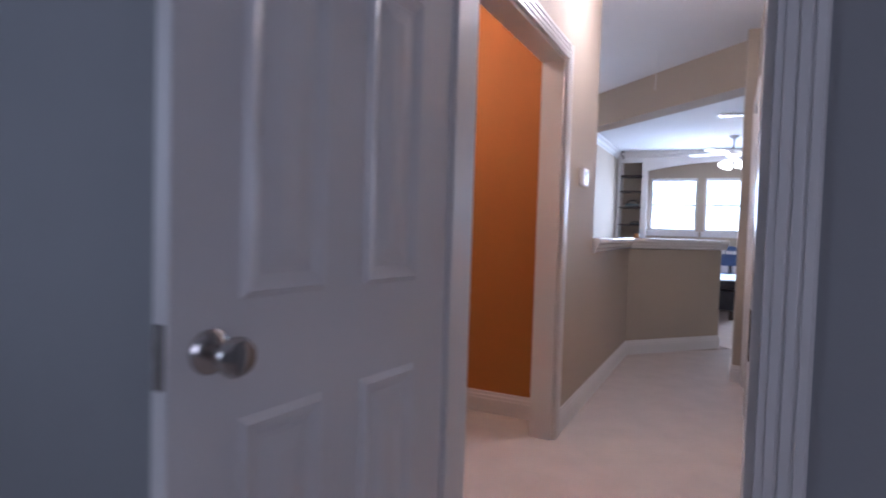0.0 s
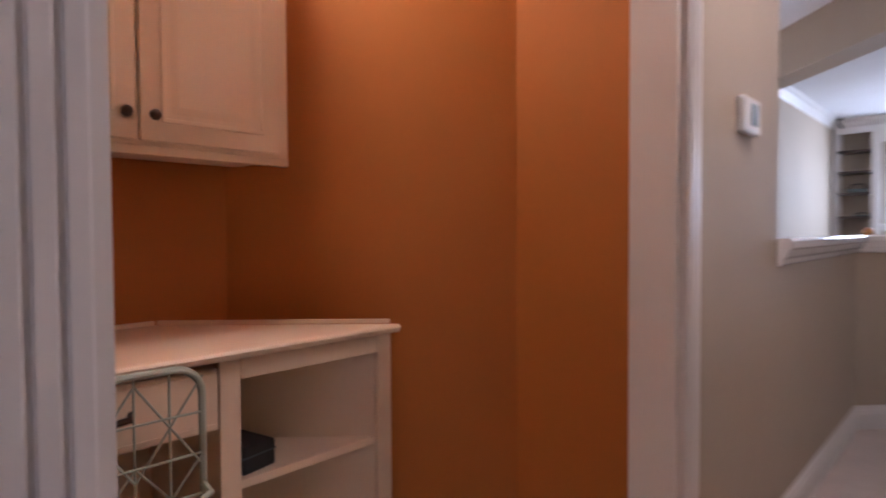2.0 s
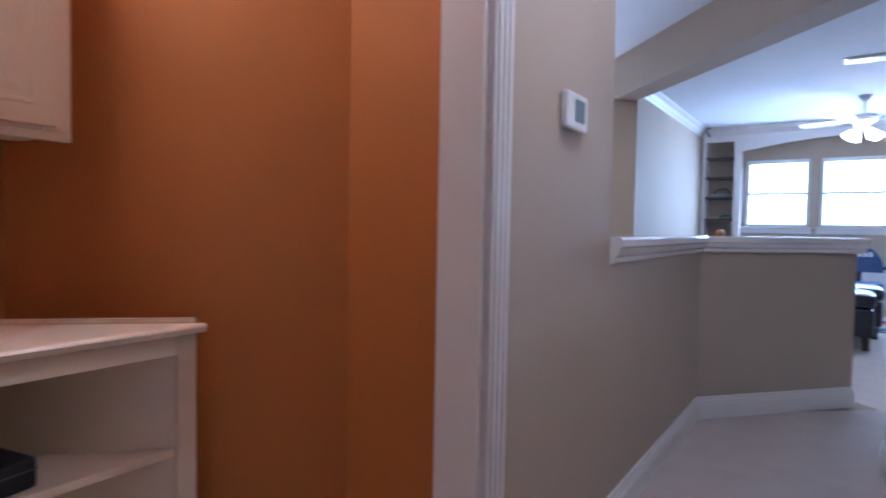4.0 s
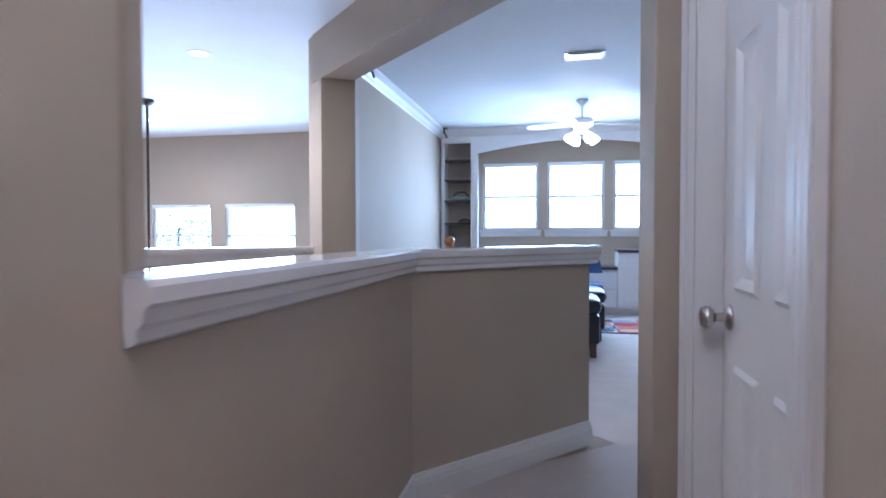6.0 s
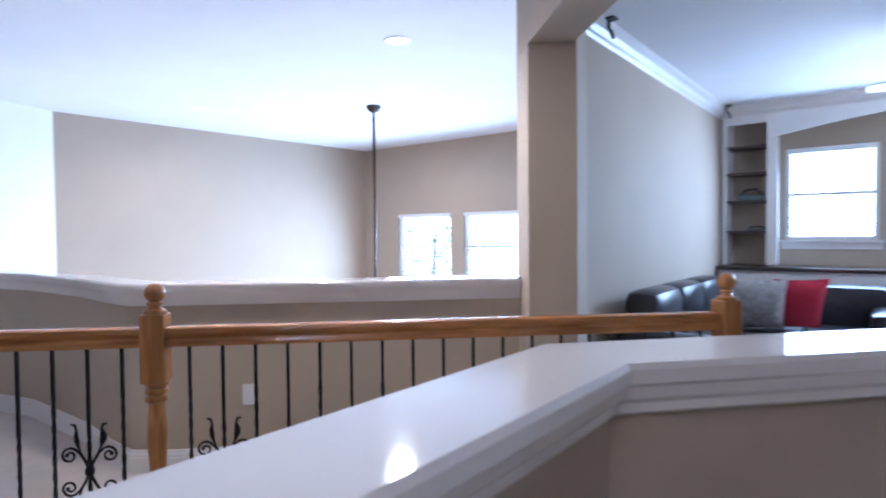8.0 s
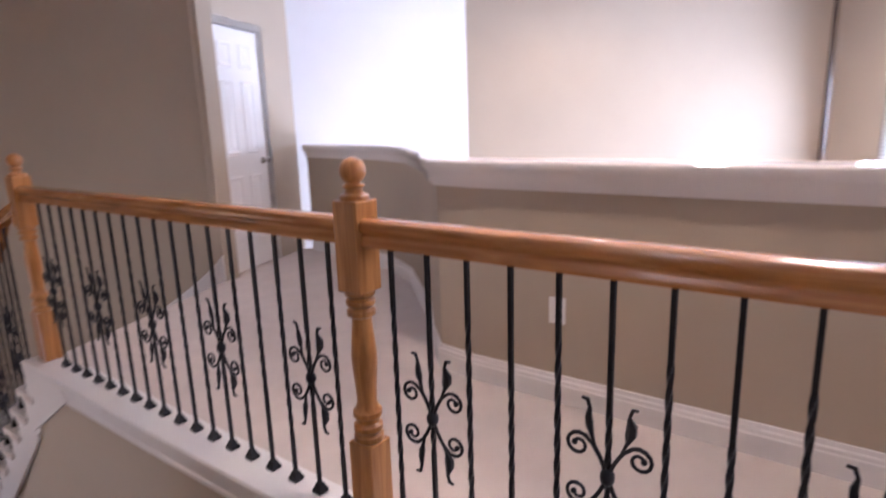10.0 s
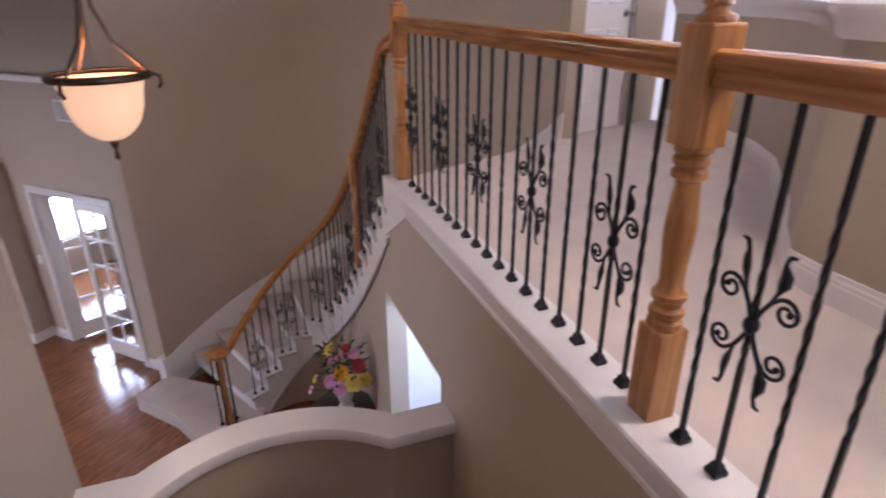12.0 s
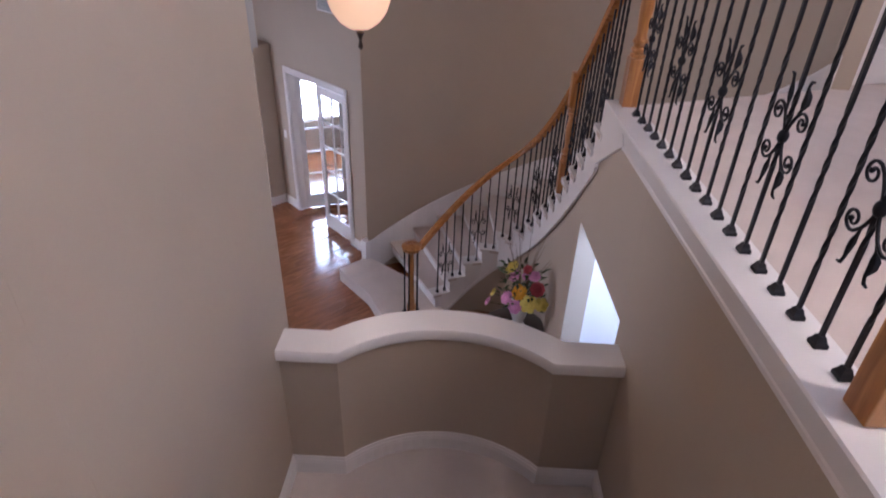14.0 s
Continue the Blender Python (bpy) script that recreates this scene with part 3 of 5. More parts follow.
wall("wall_walkway_end", (-5.80, 1.42), (-6.95, 1.95), 0, CEILING, 0.1, PAINT, [(0.06, 0.76, 0, 2.03)])
DM = Matrix.Translation((-5.80, 1.42, 0)) @ Matrix.Rotation(math.atan2(0.53, -1.15), 4, "Z")
ang = math.degrees(math.atan2(0.53, -1.15))
casing(DM @ pose(0.76, 0, 0, 0, 0, 180), 0.70, 2.03, wide=0.06)
panel_door("door_3", 0.69, 2.02, DM @ pose(0.065, 0.02, 0.006), "white painted six-panel door, closed, at the walkway's end", 1)
# column and beam at the game room
setting("column", prism(bmesh.new(), [(-1.96, 4.20), (-1.74, 4.34), (-1.80, 4.60), (-2.02, 4.62), (-2.16, 4.42)], LOW, CEILING), PAINT)
bd = Vector((S, -S))
b0 = Vector((-1.98, 4.22))
p0, p1 = b0 - bd * 0.15, b0 + bd * 3.1
q = Vector((0.17, 0.17))
setting("beam", prism(bmesh.new(), [p0, p1, p1 + q, p0 + q], 2.33, CEILING), PAINT)

# ---- game room shell ----
GX0, GX1, GY = -1.97, 3.3, 8.95
wall("wall_game_left", (GX0, 4.5), (GX0, GY), LOW, CEILING, 0.12, PAINT)
WIN = [(-1.36, -0.52), (-0.38, 0.45), (0.58, 1.42)]
WZ0, WZ1 = 1.20, 2.22
wall("wall_game_windows", (GX1, GY), (GX0 - 0.12, GY), 0, CEILING, -0.14, PAINT, [(GX1 - b, GX1 - a, WZ0, WZ1) for a, b in WIN])
wall("wall_game_right", (GX1, 2.16), (GX1, GY), 0, CEILING, -0.12, PAINT)
wall("wall_game_near", (0.33, 2.16), (GX1, 2.16), 0, CEILING, -0.12, PAINT)
CR = [(0, 0), (0.095, 0), (0.09, -0.018), (0.05, -0.045), (0.03, -0.08), (0.012, -0.095), (0, -0.115)]
setting("trim_crown", sweep(bmesh.new(), [(GX0, 8.62, CEILING), (GX0, 4.6, CEILING)], CR), WHITE)
setting("trim_crown", sweep(bmesh.new(), [(GX1, 8.62, CEILING), (GX0, 8.62, CEILING)], CR), WHITE)
baseboard([(GX0, 8.3), (GX0, 4.6)])


def sash_window(x0, x1, y, z0, z1, blinds=True, axis_m=Matrix(), label="bright white-framed double-hung window", tilt=35, cords=True):
    w = thing("window", axis_m, label, "window", kind="structure")
    fr = bmesh.new()
    for a, b in (((x0, y, z0), (x0 + 0.04, y + 0.07, z1)), ((x1 - 0.04, y, z0), (x1, y + 0.07, z1)), ((x0 + 0.04, y, z0), (x1 - 0.04, y + 0.07, z0 + 0.04)), ((x0 + 0.04, y, z1 - 0.04), (x1 - 0.04, y + 0.07, z1))):
        cuboid(fr, a, b, 0.003)
    part("window_frame", fr, WHITE, w)
    zm = (z0 + z1) / 2 - 0.02
    part("meeting_rail", box((x0 + 0.04, y + 0.01, zm), (x1 - 0.04, y + 0.05, zm + 0.035), 0.003), WHITE, w)
    for a, b in ((z0 + 0.04, zm), (zm + 0.035, z1 - 0.04)):
        p = part("pane", box((x0 + 0.04, y + 0.03, a), (x1 - 0.04, y + 0.036, b)), MIRRORGLASS, w)
        p.visible_shadow = False
    if blinds:
        bl = part("blind_headrail", box((x0 + 0.01, y - 0.05, z1 - 0.06), (x1 - 0.01, y - 0.005, z1 - 0.005), 0.004), BLIND, w, "white blind headrail")
        slat = mesh("slat", box((x0 + 0.012, -0.022, -0.0012), (x1 - 0.012, 0.022, 0.0012)), BLIND)
        k = int((z1 - z0 - 0.08) / 0.042)
        for i in range(k):
            share("slat", slat, bl, pose(0, y - 0.028, z1 - 0.085 - i * 0.042, 4 if i < k * 0.5 else 12))
    return w


for a, b in WIN:
    sash_window(a, b, GY + 0.02, WZ0, WZ1)
    setting("window_sill", box((a - 0.05, GY - 0.05, WZ0 - 0.028), (b + 0.05, GY + 0.02, WZ0 - 0.002), 0.005), WHITE)
    setting("trim", box((a - 0.04, GY - 0.018, WZ0 - 0.10), (b + 0.04, GY - 0.002, WZ0 - 0.03), 0.004), WHITE)
setting("backdrop_game", box((-14, 13.0, -3), (16, 13.1, 7)), DAYGLOW)

# ---- living room beyond the walkway ----
LY = 8.3
LW = [(-6.66, -5.60), (-5.36, -4.16)]
# the lower row of window holes is added, hidden by the walkway half wall
wall("wall_living_windows", (GX0 - 0.12, LY), (-7.6, LY), LOW, CEILING, -0.15, PAINT, [(GX0 - 0.12 - b, GX0 - 0.12 - a, z0, z1) for a, b in LW for z0, z1 in ((0.62, 1.62), (-2.5, -0.5))])
wall("wall_living_left", (-7.40, LY), (-7.75, 3.85), LOW, CEILING, -0.15, PAINT)
# corner wall takes the ceiling's white instead of the tan colour
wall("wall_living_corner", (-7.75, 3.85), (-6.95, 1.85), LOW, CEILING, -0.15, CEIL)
for a, b in LW:
    sash_window(a, b, LY + 0.03, 0.62, 1.62, True, label="bright living room window with white blinds")
    sash_window(a, b, LY + 0.03, -2.5, -0.5, False, label="added tall lower living room window, out of view")
wall("wall_outer_west", (-8.45, -6.6), (-8.45, LY), LOW, CEILING, 0.1)
# ---- railing on the upper walkway ----
def twisted_bar(h, r=0.0060, plain=0.16, turns=9, steps=44, phase=0.0):
    bm = bmesh.new()
    rings = []
    zs = [0, plain] + [plain + (h - 2 * plain) * i / steps for i in range(1, steps)] + [h - plain, h]
    for z in zs:
        f = min(1, max(0, (z - plain) / (h - 2 * plain)))
        a = math.pi / 4 + f * turns * math.pi / 2
        rings.append([bm.verts.new((r * 1.3 * math.cos(a + k * math.pi / 2), r * 1.3 * math.sin(a + k * math.pi / 2), z)) for k in range(4)])
    for a, b in zip(rings, rings[1:]):
        for k in range(4):
            bm.faces.new((a[k], a[(k + 1) % 4], b[(k + 1) % 4], b[k]))
    bm.faces.new(rings[0]), bm.faces.new(rings[-1])
    return bm


def scroll_work(h):
    """Curls and leaves round the bar's middle, lying in the plane of x and z."""
    bm = bmesh.new()
    zc = h * 0.47
    ball(bm, (0, 0, zc), 0.017, Matrix.Diagonal((1, 1, 1.35, 1)), 10)
    for sx in (-1, 1):
        for sz in (-1, 1):
            pts, rad = [], []
            # stem, then a spiral that winds inwards
            for i in range(6):
                t = i / 5
                pts.append((sx * (0.006 + 0.030 * t ** 1.5), 0, zc + sz * (0.01 + 0.062 * t)))
                rad.append(0.0052)
            cx, cz, a0 = sx * 0.069, zc + sz * 0.060, math.pi if sx > 0 else 0
            for i in range(1, 19):
                t = i / 18
                a = a0 - sx * sz * t * 2.9 * math.pi
                r = 0.033 * (1 - 0.72 * t)
                pts.append((cx + r * math.cos(a), 0, cz + r * math.sin(a)))
                rad.append(0.0050 - 0.0012 * t)
            tube(bm, pts, rad, 6)
            ball(bm, pts[-1], 0.0075, None, 8)
            # leaf with a curled tip
            big = sx > 0
            stem = [(sx * 0.030, 0, zc + sz * 0.068), (sx * 0.040, 0.004, zc + sz * 0.092), (sx * 0.046, 0.006, zc + sz * 0.112), (sx * 0.048, 0.005, zc + sz * 0.132), (sx * 0.044, 0, zc + sz * 0.156), (sx * 0.050, 0, zc + sz * 0.174), (sx * 0.063, 0, zc + sz * 0.176)]
            tube(bm, stem, [0.003, 0.005, 0.013 if big else 0.009, 0.012 if big else 0.008, 0.0045, 0.005, 0.0035], 6)
    return bm


def shoe():
    bm = bmesh.new()
    prof = [(0.021, 0), (0.021, 0.012), (0.015, 0.020), (0.012, 0.030), (0.009, 0.034)]
    return lathe(bm, [(r * 1.25, z) for r, z in prof], 4, Matrix.Rotation(radians(45), 4, "Z"))


def newel_meshes(h=1.10, w=0.088):
    k = w / 0.088
    a = mesh("lower_block", box((-w / 2, -w / 2, 0), (w / 2, w / 2, 0.27), 0.005), OAK)
    turn = [(0.040, 0.27), (0.044, 0.275), (0.044, 0.290), (0.034, 0.297), (0.043, 0.308), (0.043, 0.322), (0.033, 0.330), (0.036, 0.345), (0.043, 0.352), (0.043, 0.366), (0.034, 0.374), (0.029, 0.395), (0.031, 0.44), (0.036, 0.50), (0.037, 0.54), (0.032, 0.60), (0.028, 0.640), (0.029, 0.652), (0.041, 0.660), (0.041, 0.674), (0.032, 0.682), (0.042, 0.692), (0.042, 0.704), (0.033, 0.711), (0.043, 0.720), (0.043, 0.730)]
    b = mesh("turned_shaft", lathe(bmesh.new(), [(r * k, z) for r, z in turn], 28), OAK, True)
    c = mesh("upper_block", box((-w / 2, -w / 2, 0.73), (w / 2, w / 2, 0.985), 0.005), OAK)
    d = bmesh.new()
    lathe(d, [(0.040 * k, 0.985), (0.042 * k, 0.990), (0.040 * k, 0.998), (0.026 * k, 1.004), (0.022 * k, 1.014), (0.030 * k, 1.020), (0.030 * k, 1.026), (0.018 * k, 1.032)] + [(max(0.002, 0.037 * k * math.sin(math.pi * i / 12)), 1.063 - 0.037 * math.cos(math.pi * i / 12)) for i in range(2, 13)], 28)
    return a, b, c, mesh("ball_finial", d, OAK, True)


NEWEL = newel_meshes()


def newel(parent, p, rz=45):
    n = new("newel_post")
    n.parent = parent
    n.matrix_basis = pose(p[0], p[1], p[2], 0, 0, rz)
    for nm, me in zip(("lower_block", "turned_shaft", "upper_block", "ball_finial"), NEWEL):
        share(nm, me, n, Matrix())
    return n


RAIL = [(-0.030, -0.058), (-0.022, -0.060), (0.022, -0.060), (0.030, -0.058), (0.030, -0.044), (0.024, -0.036), (0.024, -0.026), (0.034, -0.016), (0.036, -0.002), (0.030, 0.010), (0.016, 0.016), (-0.016, 0.016), (-0.030, 0.010), (-0.036, -0.002), (-0.034, -0.016), (-0.024, -0.026), (-0.024, -0.036), (-0.030, -0.044)]
BZ, RZ = 0.032, 0.953
BAR_H = RZ - 0.06 - BZ
BAR = mesh("bar", twisted_bar(BAR_H), IRON)
BAR2 = mesh("bar", twisted_bar(BAR_H, plain=0.30, turns=5, steps=26), IRON)
SCROLL = mesh("scroll", scroll_work(BAR_H), IRON, True)
SHOE = mesh("shoe", shoe(), IRON)


def baluster(parent, p, rz, bar, scroll=False):
    o = new("baluster", bar)
    o.parent = parent
    o.matrix_basis = pose(p[0], p[1], p[2], 0, 0, rz)
    share("shoe", SHOE, o, Matrix())
    if scroll:
        share("scroll", SCROLL, o, Matrix())
    return o


railing = thing("landing_railing", Matrix(), "honey oak railing with black twisted iron balusters and leaf scrolls", "railing")
for u in (0.0, 2.285, -2.36):
    newel(railing, un(u, 0, BZ - 0.001))
for sgn in (-1, 1):
    a, b = un(sgn * 0.045, 0, RZ), un(2.24 if sgn > 0 else -2.315, 0, RZ)
    L = (b - a).length
    rm = Matrix.Translation(a) @ Matrix.Rotation(math.atan2((b - a).y, (b - a).x), 4, "Z")
    part("handrail", sweep(bmesh.new(), [(0, 0, 0), (L, 0, 0)], RAIL), OAKH, railing, "polished honey oak handrail", True, rm)
    for k in range(1, 19):
        baluster(railing, un(sgn * k * 0.1203, 0, BZ), 45, BAR if k % 2 else BAR2, k % 4 == 2)

# ---- railing down the curved stair ----
srail = thing("stair_railing", Matrix(), "curved oak stair railing with black iron balusters", "railing")
inner_fine = even(bezier(INNER, 120), 68)


def along(t):
    f = t * 68
    i = min(67, int(f))
    return inner_fine[i].lerp(inner_fine[i + 1], f - i)


SB = {}
hr = []
for i in range(69):
    t = i / 68
    p = along(t)
    hr.append((p.x + 0.0, p.y, -t * 17 * RISE + 0.86))
hr[0] = (*un(-2.37, 0)[:2], 0.90)
end = hr[-1]
part("handrail", sweep(bmesh.new(), hr, RAIL), OAKH, srail, "curved oak handrail", True)
vb = bmesh.new()
lathe(vb, [(0.02, -0.055), (0.085, -0.055), (0.10, -0.04), (0.10, -0.02), (0.108, -0.005), (0.09, 0.012), (0.05, 0.016), (0.045, 0.008), (0.02, 0.02), (0.005, 0.022)], 24, Matrix.Translation((end[0] + 0.09, end[1] - 0.04, end[2])))
part("volute", vb, OAK, srail, "round oak volute at the rail's foot", True)
fx, fy = end[0] + 0.09, end[1] - 0.04
fz = LOW + RISE
post = bmesh.new()
hh = end[2] - 0.05 - fz
lathe(post, [(0.05, 0), (0.05, 0.10), (0.034, 0.13), (0.042, 0.16), (0.030, 0.20), (0.026, 0.45), (0.030, hh - 0.2), (0.024, hh - 0.1), (0.03, hh)], 20, Matrix.Translation((fx, fy, fz)))
part("newel_post", post, OAK, srail, "", True)
for j in range(5):
    a = j * 2 * math.pi / 5 + 0.5
    key = round(hh, 3)
    if key not in SB:
        SB[key] = mesh("bar", twisted_bar(hh, 0.007, 0.18, 7, 28), IRON)
    baluster(srail, (fx + 0.075 * math.cos(a), fy + 0.075 * math.sin(a), fz), 0, SB[key])
SBAR = [mesh("bar", twisted_bar(h, 0.0065, 0.14, 8, 26), IRON) for h in (0.70, 0.78)]
SSCROLL = mesh("scroll", scroll_work(0.80), IRON, True)
for i in range(16):
    z = -(i + 1) * RISE + 0.005
    for j, f in enumerate((0.28, 0.78)):
        t = (i + f) / 17
        p = along(t)
        q = along(min(1, t + 0.01))
        rz = math.degrees(math.atan2((q - p).y, (q - p).x)) if (q - p).length > 1e-6 else 0
        top = -t * 17 * RISE + 0.80
        b = new("baluster", SBAR[0])
        b.parent = srail
        b.matrix_basis = pose(p.x, p.y, z, 0, 0, rz) @ Matrix.Diagonal((1, 1, (top - z) / 0.70, 1))
        share("shoe", SHOE, b, Matrix.Diagonal((0.8, 0.8, 0.9, 1)))
        if j == 0 and i % 2 == 1:
            share("scroll", SSCROLL, b, Matrix.Diagonal((0.8, 0.8, 0.85, 1)))
pm = along(5.6 / 17)
sp = new("newel_post")
sp.parent = srail
sp.matrix_basis = pose(pm.x, pm.y, -6 * RISE, 0, 0, 45)
for nm, me in zip(("lower_block", "turned_shaft", "upper_block"), NEWEL):
    share(nm, me, sp, Matrix())

# ---- pendant lamp ----
PL = Vector((-3.46, -0.75, 0.285))
pend = thing("pendant_lamp", Matrix.Translation(PL), "bronze pendant with a glowing alabaster bowl hung by a stem", "lamp")
bowl = [(r * 0.84, z) for r, z in ((0.004, 0.0), (0.08, 0.012), (0.15, 0.05), (0.205, 0.11), (0.24, 0.19), (0.255, 0.27), (0.27, 0.33), (0.30, 0.36), (0.29, 0.365), (0.255, 0.335), (0.24, 0.27), (0.225, 0.19), (0.19, 0.12), (0.14, 0.062), (0.07, 0.026), (0.004, 0.014))]
ob = part("bowl", lathe(bmesh.new(), bowl, 40, None, False), BOWL, pend, "glowing cream alabaster bowl", True)
ob.visible_shadow = False
part("rim", lathe(bmesh.new(), [(0.24, 0.35), (0.273, 0.352), (0.282, 0.365), (0.278, 0.385), (0.265, 0.395), (0.244, 0.39)], 40, None, False), BRONZE, pend, "", True)
part("finial", lathe(bmesh.new(), [(0.005, -0.12), (0.018, -0.105), (0.012, -0.08), (0.008, -0.06), (0.02, -0.03), (0.03, -0.012), (0.012, 0.004)], 16), BRONZE, pend, "", True)
for j in range(3):
    a = j * 2 * math.pi / 3 + 0.3
    c, s_ = math.cos(a), math.sin(a)
    part("arm", tube(bmesh.new(), [(0.26 * c, 0.26 * s_, 0.385), (0.20 * c, 0.20 * s_, 0.45), (0.10 * c, 0.10 * s_, 0.56), (0.04 * c, 0.04 * s_, 0.74), (0.03 * c, 0.03 * s_, 0.90)], 0.011, 8), BRONZE, pend, "", True)
    part("scroll_hook", tube(bmesh.new(), [(0.278 * c, 0.278 * s_, 0.37), (0.312 * c, 0.312 * s_, 0.36), (0.318 * c, 0.318 * s_, 0.32), (0.30 * c, 0.30 * s_, 0.29)], 0.012, 8), BRONZE, pend, "", True)
part("stem", lathe(bmesh.new(), [(0.045, 0.86), (0.05, 0.90), (0.014, 0.95), (0.014, CEILING - 0.285 - 0.03), (0.07, CEILING - 0.285 - 0.025), (0.07, CEILING - 0.285 - 0.001)], 16), BRONZE, pend, "", True)

# ---- French doors in the foyer ----
fd = thing("french_doors", pose(-5.05, -3.38, LOW, 0, 0, -90), "white French doors with divided glass panes, one leaf ajar", "door", kind="structure")
def glazed_leaf(w, m, open_pane):
    lf = new("leaf")
    lf.parent = fd
    lf.matrix_basis = m
    bm = bmesh.new()
    for a, b in (((0, 0, 0.01), (0.07, 0.035, 2.04)), ((w - 0.07, 0, 0.01), (w, 0.035, 2.04)), ((0.07, 0, 0.01), (w - 0.07, 0.035, 0.22)), ((0.07, 0, 1.94), (w - 0.07, 0.035, 2.04))):
        cuboid(bm, a, b, 0.003)
    part("leaf_frame", bm, WHITE, lf)
    for j in range(1, 5):
        z = 0.22 + 1.72 * j / 5
        part("muntin", box((0.07, 0.006, z - 0.009), (w - 0.07, 0.029, z + 0.009)), WHITE, lf)
    part("muntin", box((w / 2 - 0.009, 0.007, 0.22), (w / 2 + 0.009, 0.028, 1.94)), WHITE, lf)
    p = part("pane", box((0.07, 0.015, 0.22), (w - 0.07, 0.020, 1.94)), MIRRORGLASS, lf)
    p.visible_shadow = False
    part("handle", tube(bmesh.new(), [(w - 0.035, 0.0, 0.95), (w - 0.035, -0.05, 0.95), (w - 0.12, -0.055, 0.95)], 0.009, 8), CHROME, lf, "nickel lever handle")
glazed_leaf(0.65, pose(1.315, -0.10, 0, 0, 0, 248), False)
glazed_leaf(0.65, pose(0.02, -0.06, 0), True)
casing(Matrix.Translation((-5.05, -3.38, LOW)) @ Matrix.Rotation(radians(90), 4, "Z") @ pose(-1.34, 0, 0), 1.34, 2.08, wide=0.07)
jamb(Matrix.Translation((-5.05, -3.38, LOW)) @ Matrix.Rotation(radians(90), 4, "Z") @ pose(-1.34, 0, 0), 1.34, 2.08, 0.15)
sash_window(-7.15, -6.15, -6.70, -2.5, -0.75, False, label="bright white-framed study window")
bs = thing("study_bookcase", pose(-7.3, -3.3, LOW, 0, 0, 90), "dark wooden bookcase standing in the study", "bookcase")
part("carcass", box((-0.55, 0, 0), (0.55, 0.03, 2.0)), ESPRESSO, bs)
for x in (-0.55, 0.53):
    part("side", box((x, -0.3, 0), (x + 0.02, -0.001, 2.0)), ESPRESSO, bs)
for j in range(6):
    part("shelf", box((-0.529, -0.3, 0.02 + j * 0.39), (0.529, -0.001, 0.045 + j * 0.39)), ESPRESSO, bs)

def wall_plate(name, m, label, toggles=1, w=0.075):
    t = thing(name, m, label, "switch" if "switch" in name else "outlet")
    part("plate", box((-w / 2, -0.006, -0.058), (w / 2, 0, 0.058), 0.002), PLASTIC, t)
    for k in range(toggles):
        if "switch" in name:
            part("rocker", box((-0.016 + 0 * k, -0.010, -0.032), (0.016, -0.0062, 0.032), 0.002), PLASTIC, t)
        else:
            part("socket", box((-0.014, -0.0085, -0.036 + k * 0.04), (0.014, -0.0062, -0.006 + k * 0.04), 0.002), PLASTIC, t)
    return t


wall_plate("light_switch", pose(-5.046, -4.93, LOW + 1.15, 0, 0, 90), "white plastic light switch beside the French doors")
wall_plate("light_switch", Matrix.Translation((-5.57, -2.63, LOW + 1.42)) @ Matrix.Rotation(radians(168), 4, "Z"), "white plastic light switch on the curved wall")
wall_plate("light_switch", Matrix.Translation(un(-2.877, -0.253, LOW + 1.27)) @ Matrix.Rotation(radians(135), 4, "Z"), "white light switch on the pale lower hall wall", w=0.09)
wall_plate("power_outlet", Matrix.Translation(un(0.12, -1.046, 0.42)) @ Matrix.Rotation(radians(45), 4, "Z"), "white power outlet low on the walkway half wall", 2)
wall_plate("power_outlet", pose(XR - 0.001, -0.75, 0.40, 0, 0, -90), "white power outlet low on the corridor wall", 2)
wall_plate("power_outlet", pose(XR - 0.001, -0.62, 0.36, 0, 0, -90), "white cable plate low on the corridor wall", 1)
vent = thing("wall_vent", pose(-5.045, -3.64, -0.01, 0, 0, 90), "white louvred air grille high on the foyer wall", "vent")
part("frame", box((-0.17, -0.012, -0.11), (0.17, 0, 0.11), 0.003), WHITE, vent)
for j in range(8):
    part("slat", box((-0.14, -0.020, -0.085 + j * 0.023), (0.14, -0.0125, -0.075 + j * 0.023)), SCREEN, vent)

# ---- vase of flowers on a console under the stair ----
cons = thing("console_table", pose(-4.64, -0.14, LOW) @ Matrix.Diagonal((0.7, 0.7, 1, 1)), "dark red half-round console table under the stair", "table")
part("tabletop", lathe(bmesh.new(), [(0.02, 0.70), (0.40, 0.70), (0.42, 0.712), (0.42, 0.728), (0.40, 0.74), (0.02, 0.74)], 28), ESPRESSO, cons, "", True)
part("apron", lathe(bmesh.new(), [(0.36, 0.60), (0.37, 0.60), (0.37, 0.699), (0.36, 0.699)], 28, None, False), ESPRESSO, cons, "", True)
for j in range(4):
    a = j * math.pi / 2 + 0.4
    part("leg", tube(bmesh.new(), [(0.33 * math.cos(a), 0.33 * math.sin(a), 0.60), (0.36 * math.cos(a), 0.36 * math.sin(a), 0.35), (0.28 * math.cos(a), 0.28 * math.sin(a), 0.10), (0.32 * math.cos(a), 0.32 * math.sin(a), 0.0)], [0.03, 0.024, 0.018, 0.022], 8), ESPRESSO, cons, "", True)
V = Vector((-4.66, -0.12, LOW + 0.742))
vase = thing("flower_vase", Matrix.Translation(V) @ Matrix.Diagonal((0.8, 0.8, 0.86, 1)), "white ceramic urn of silk flowers with dry twigs on the console", "vase")
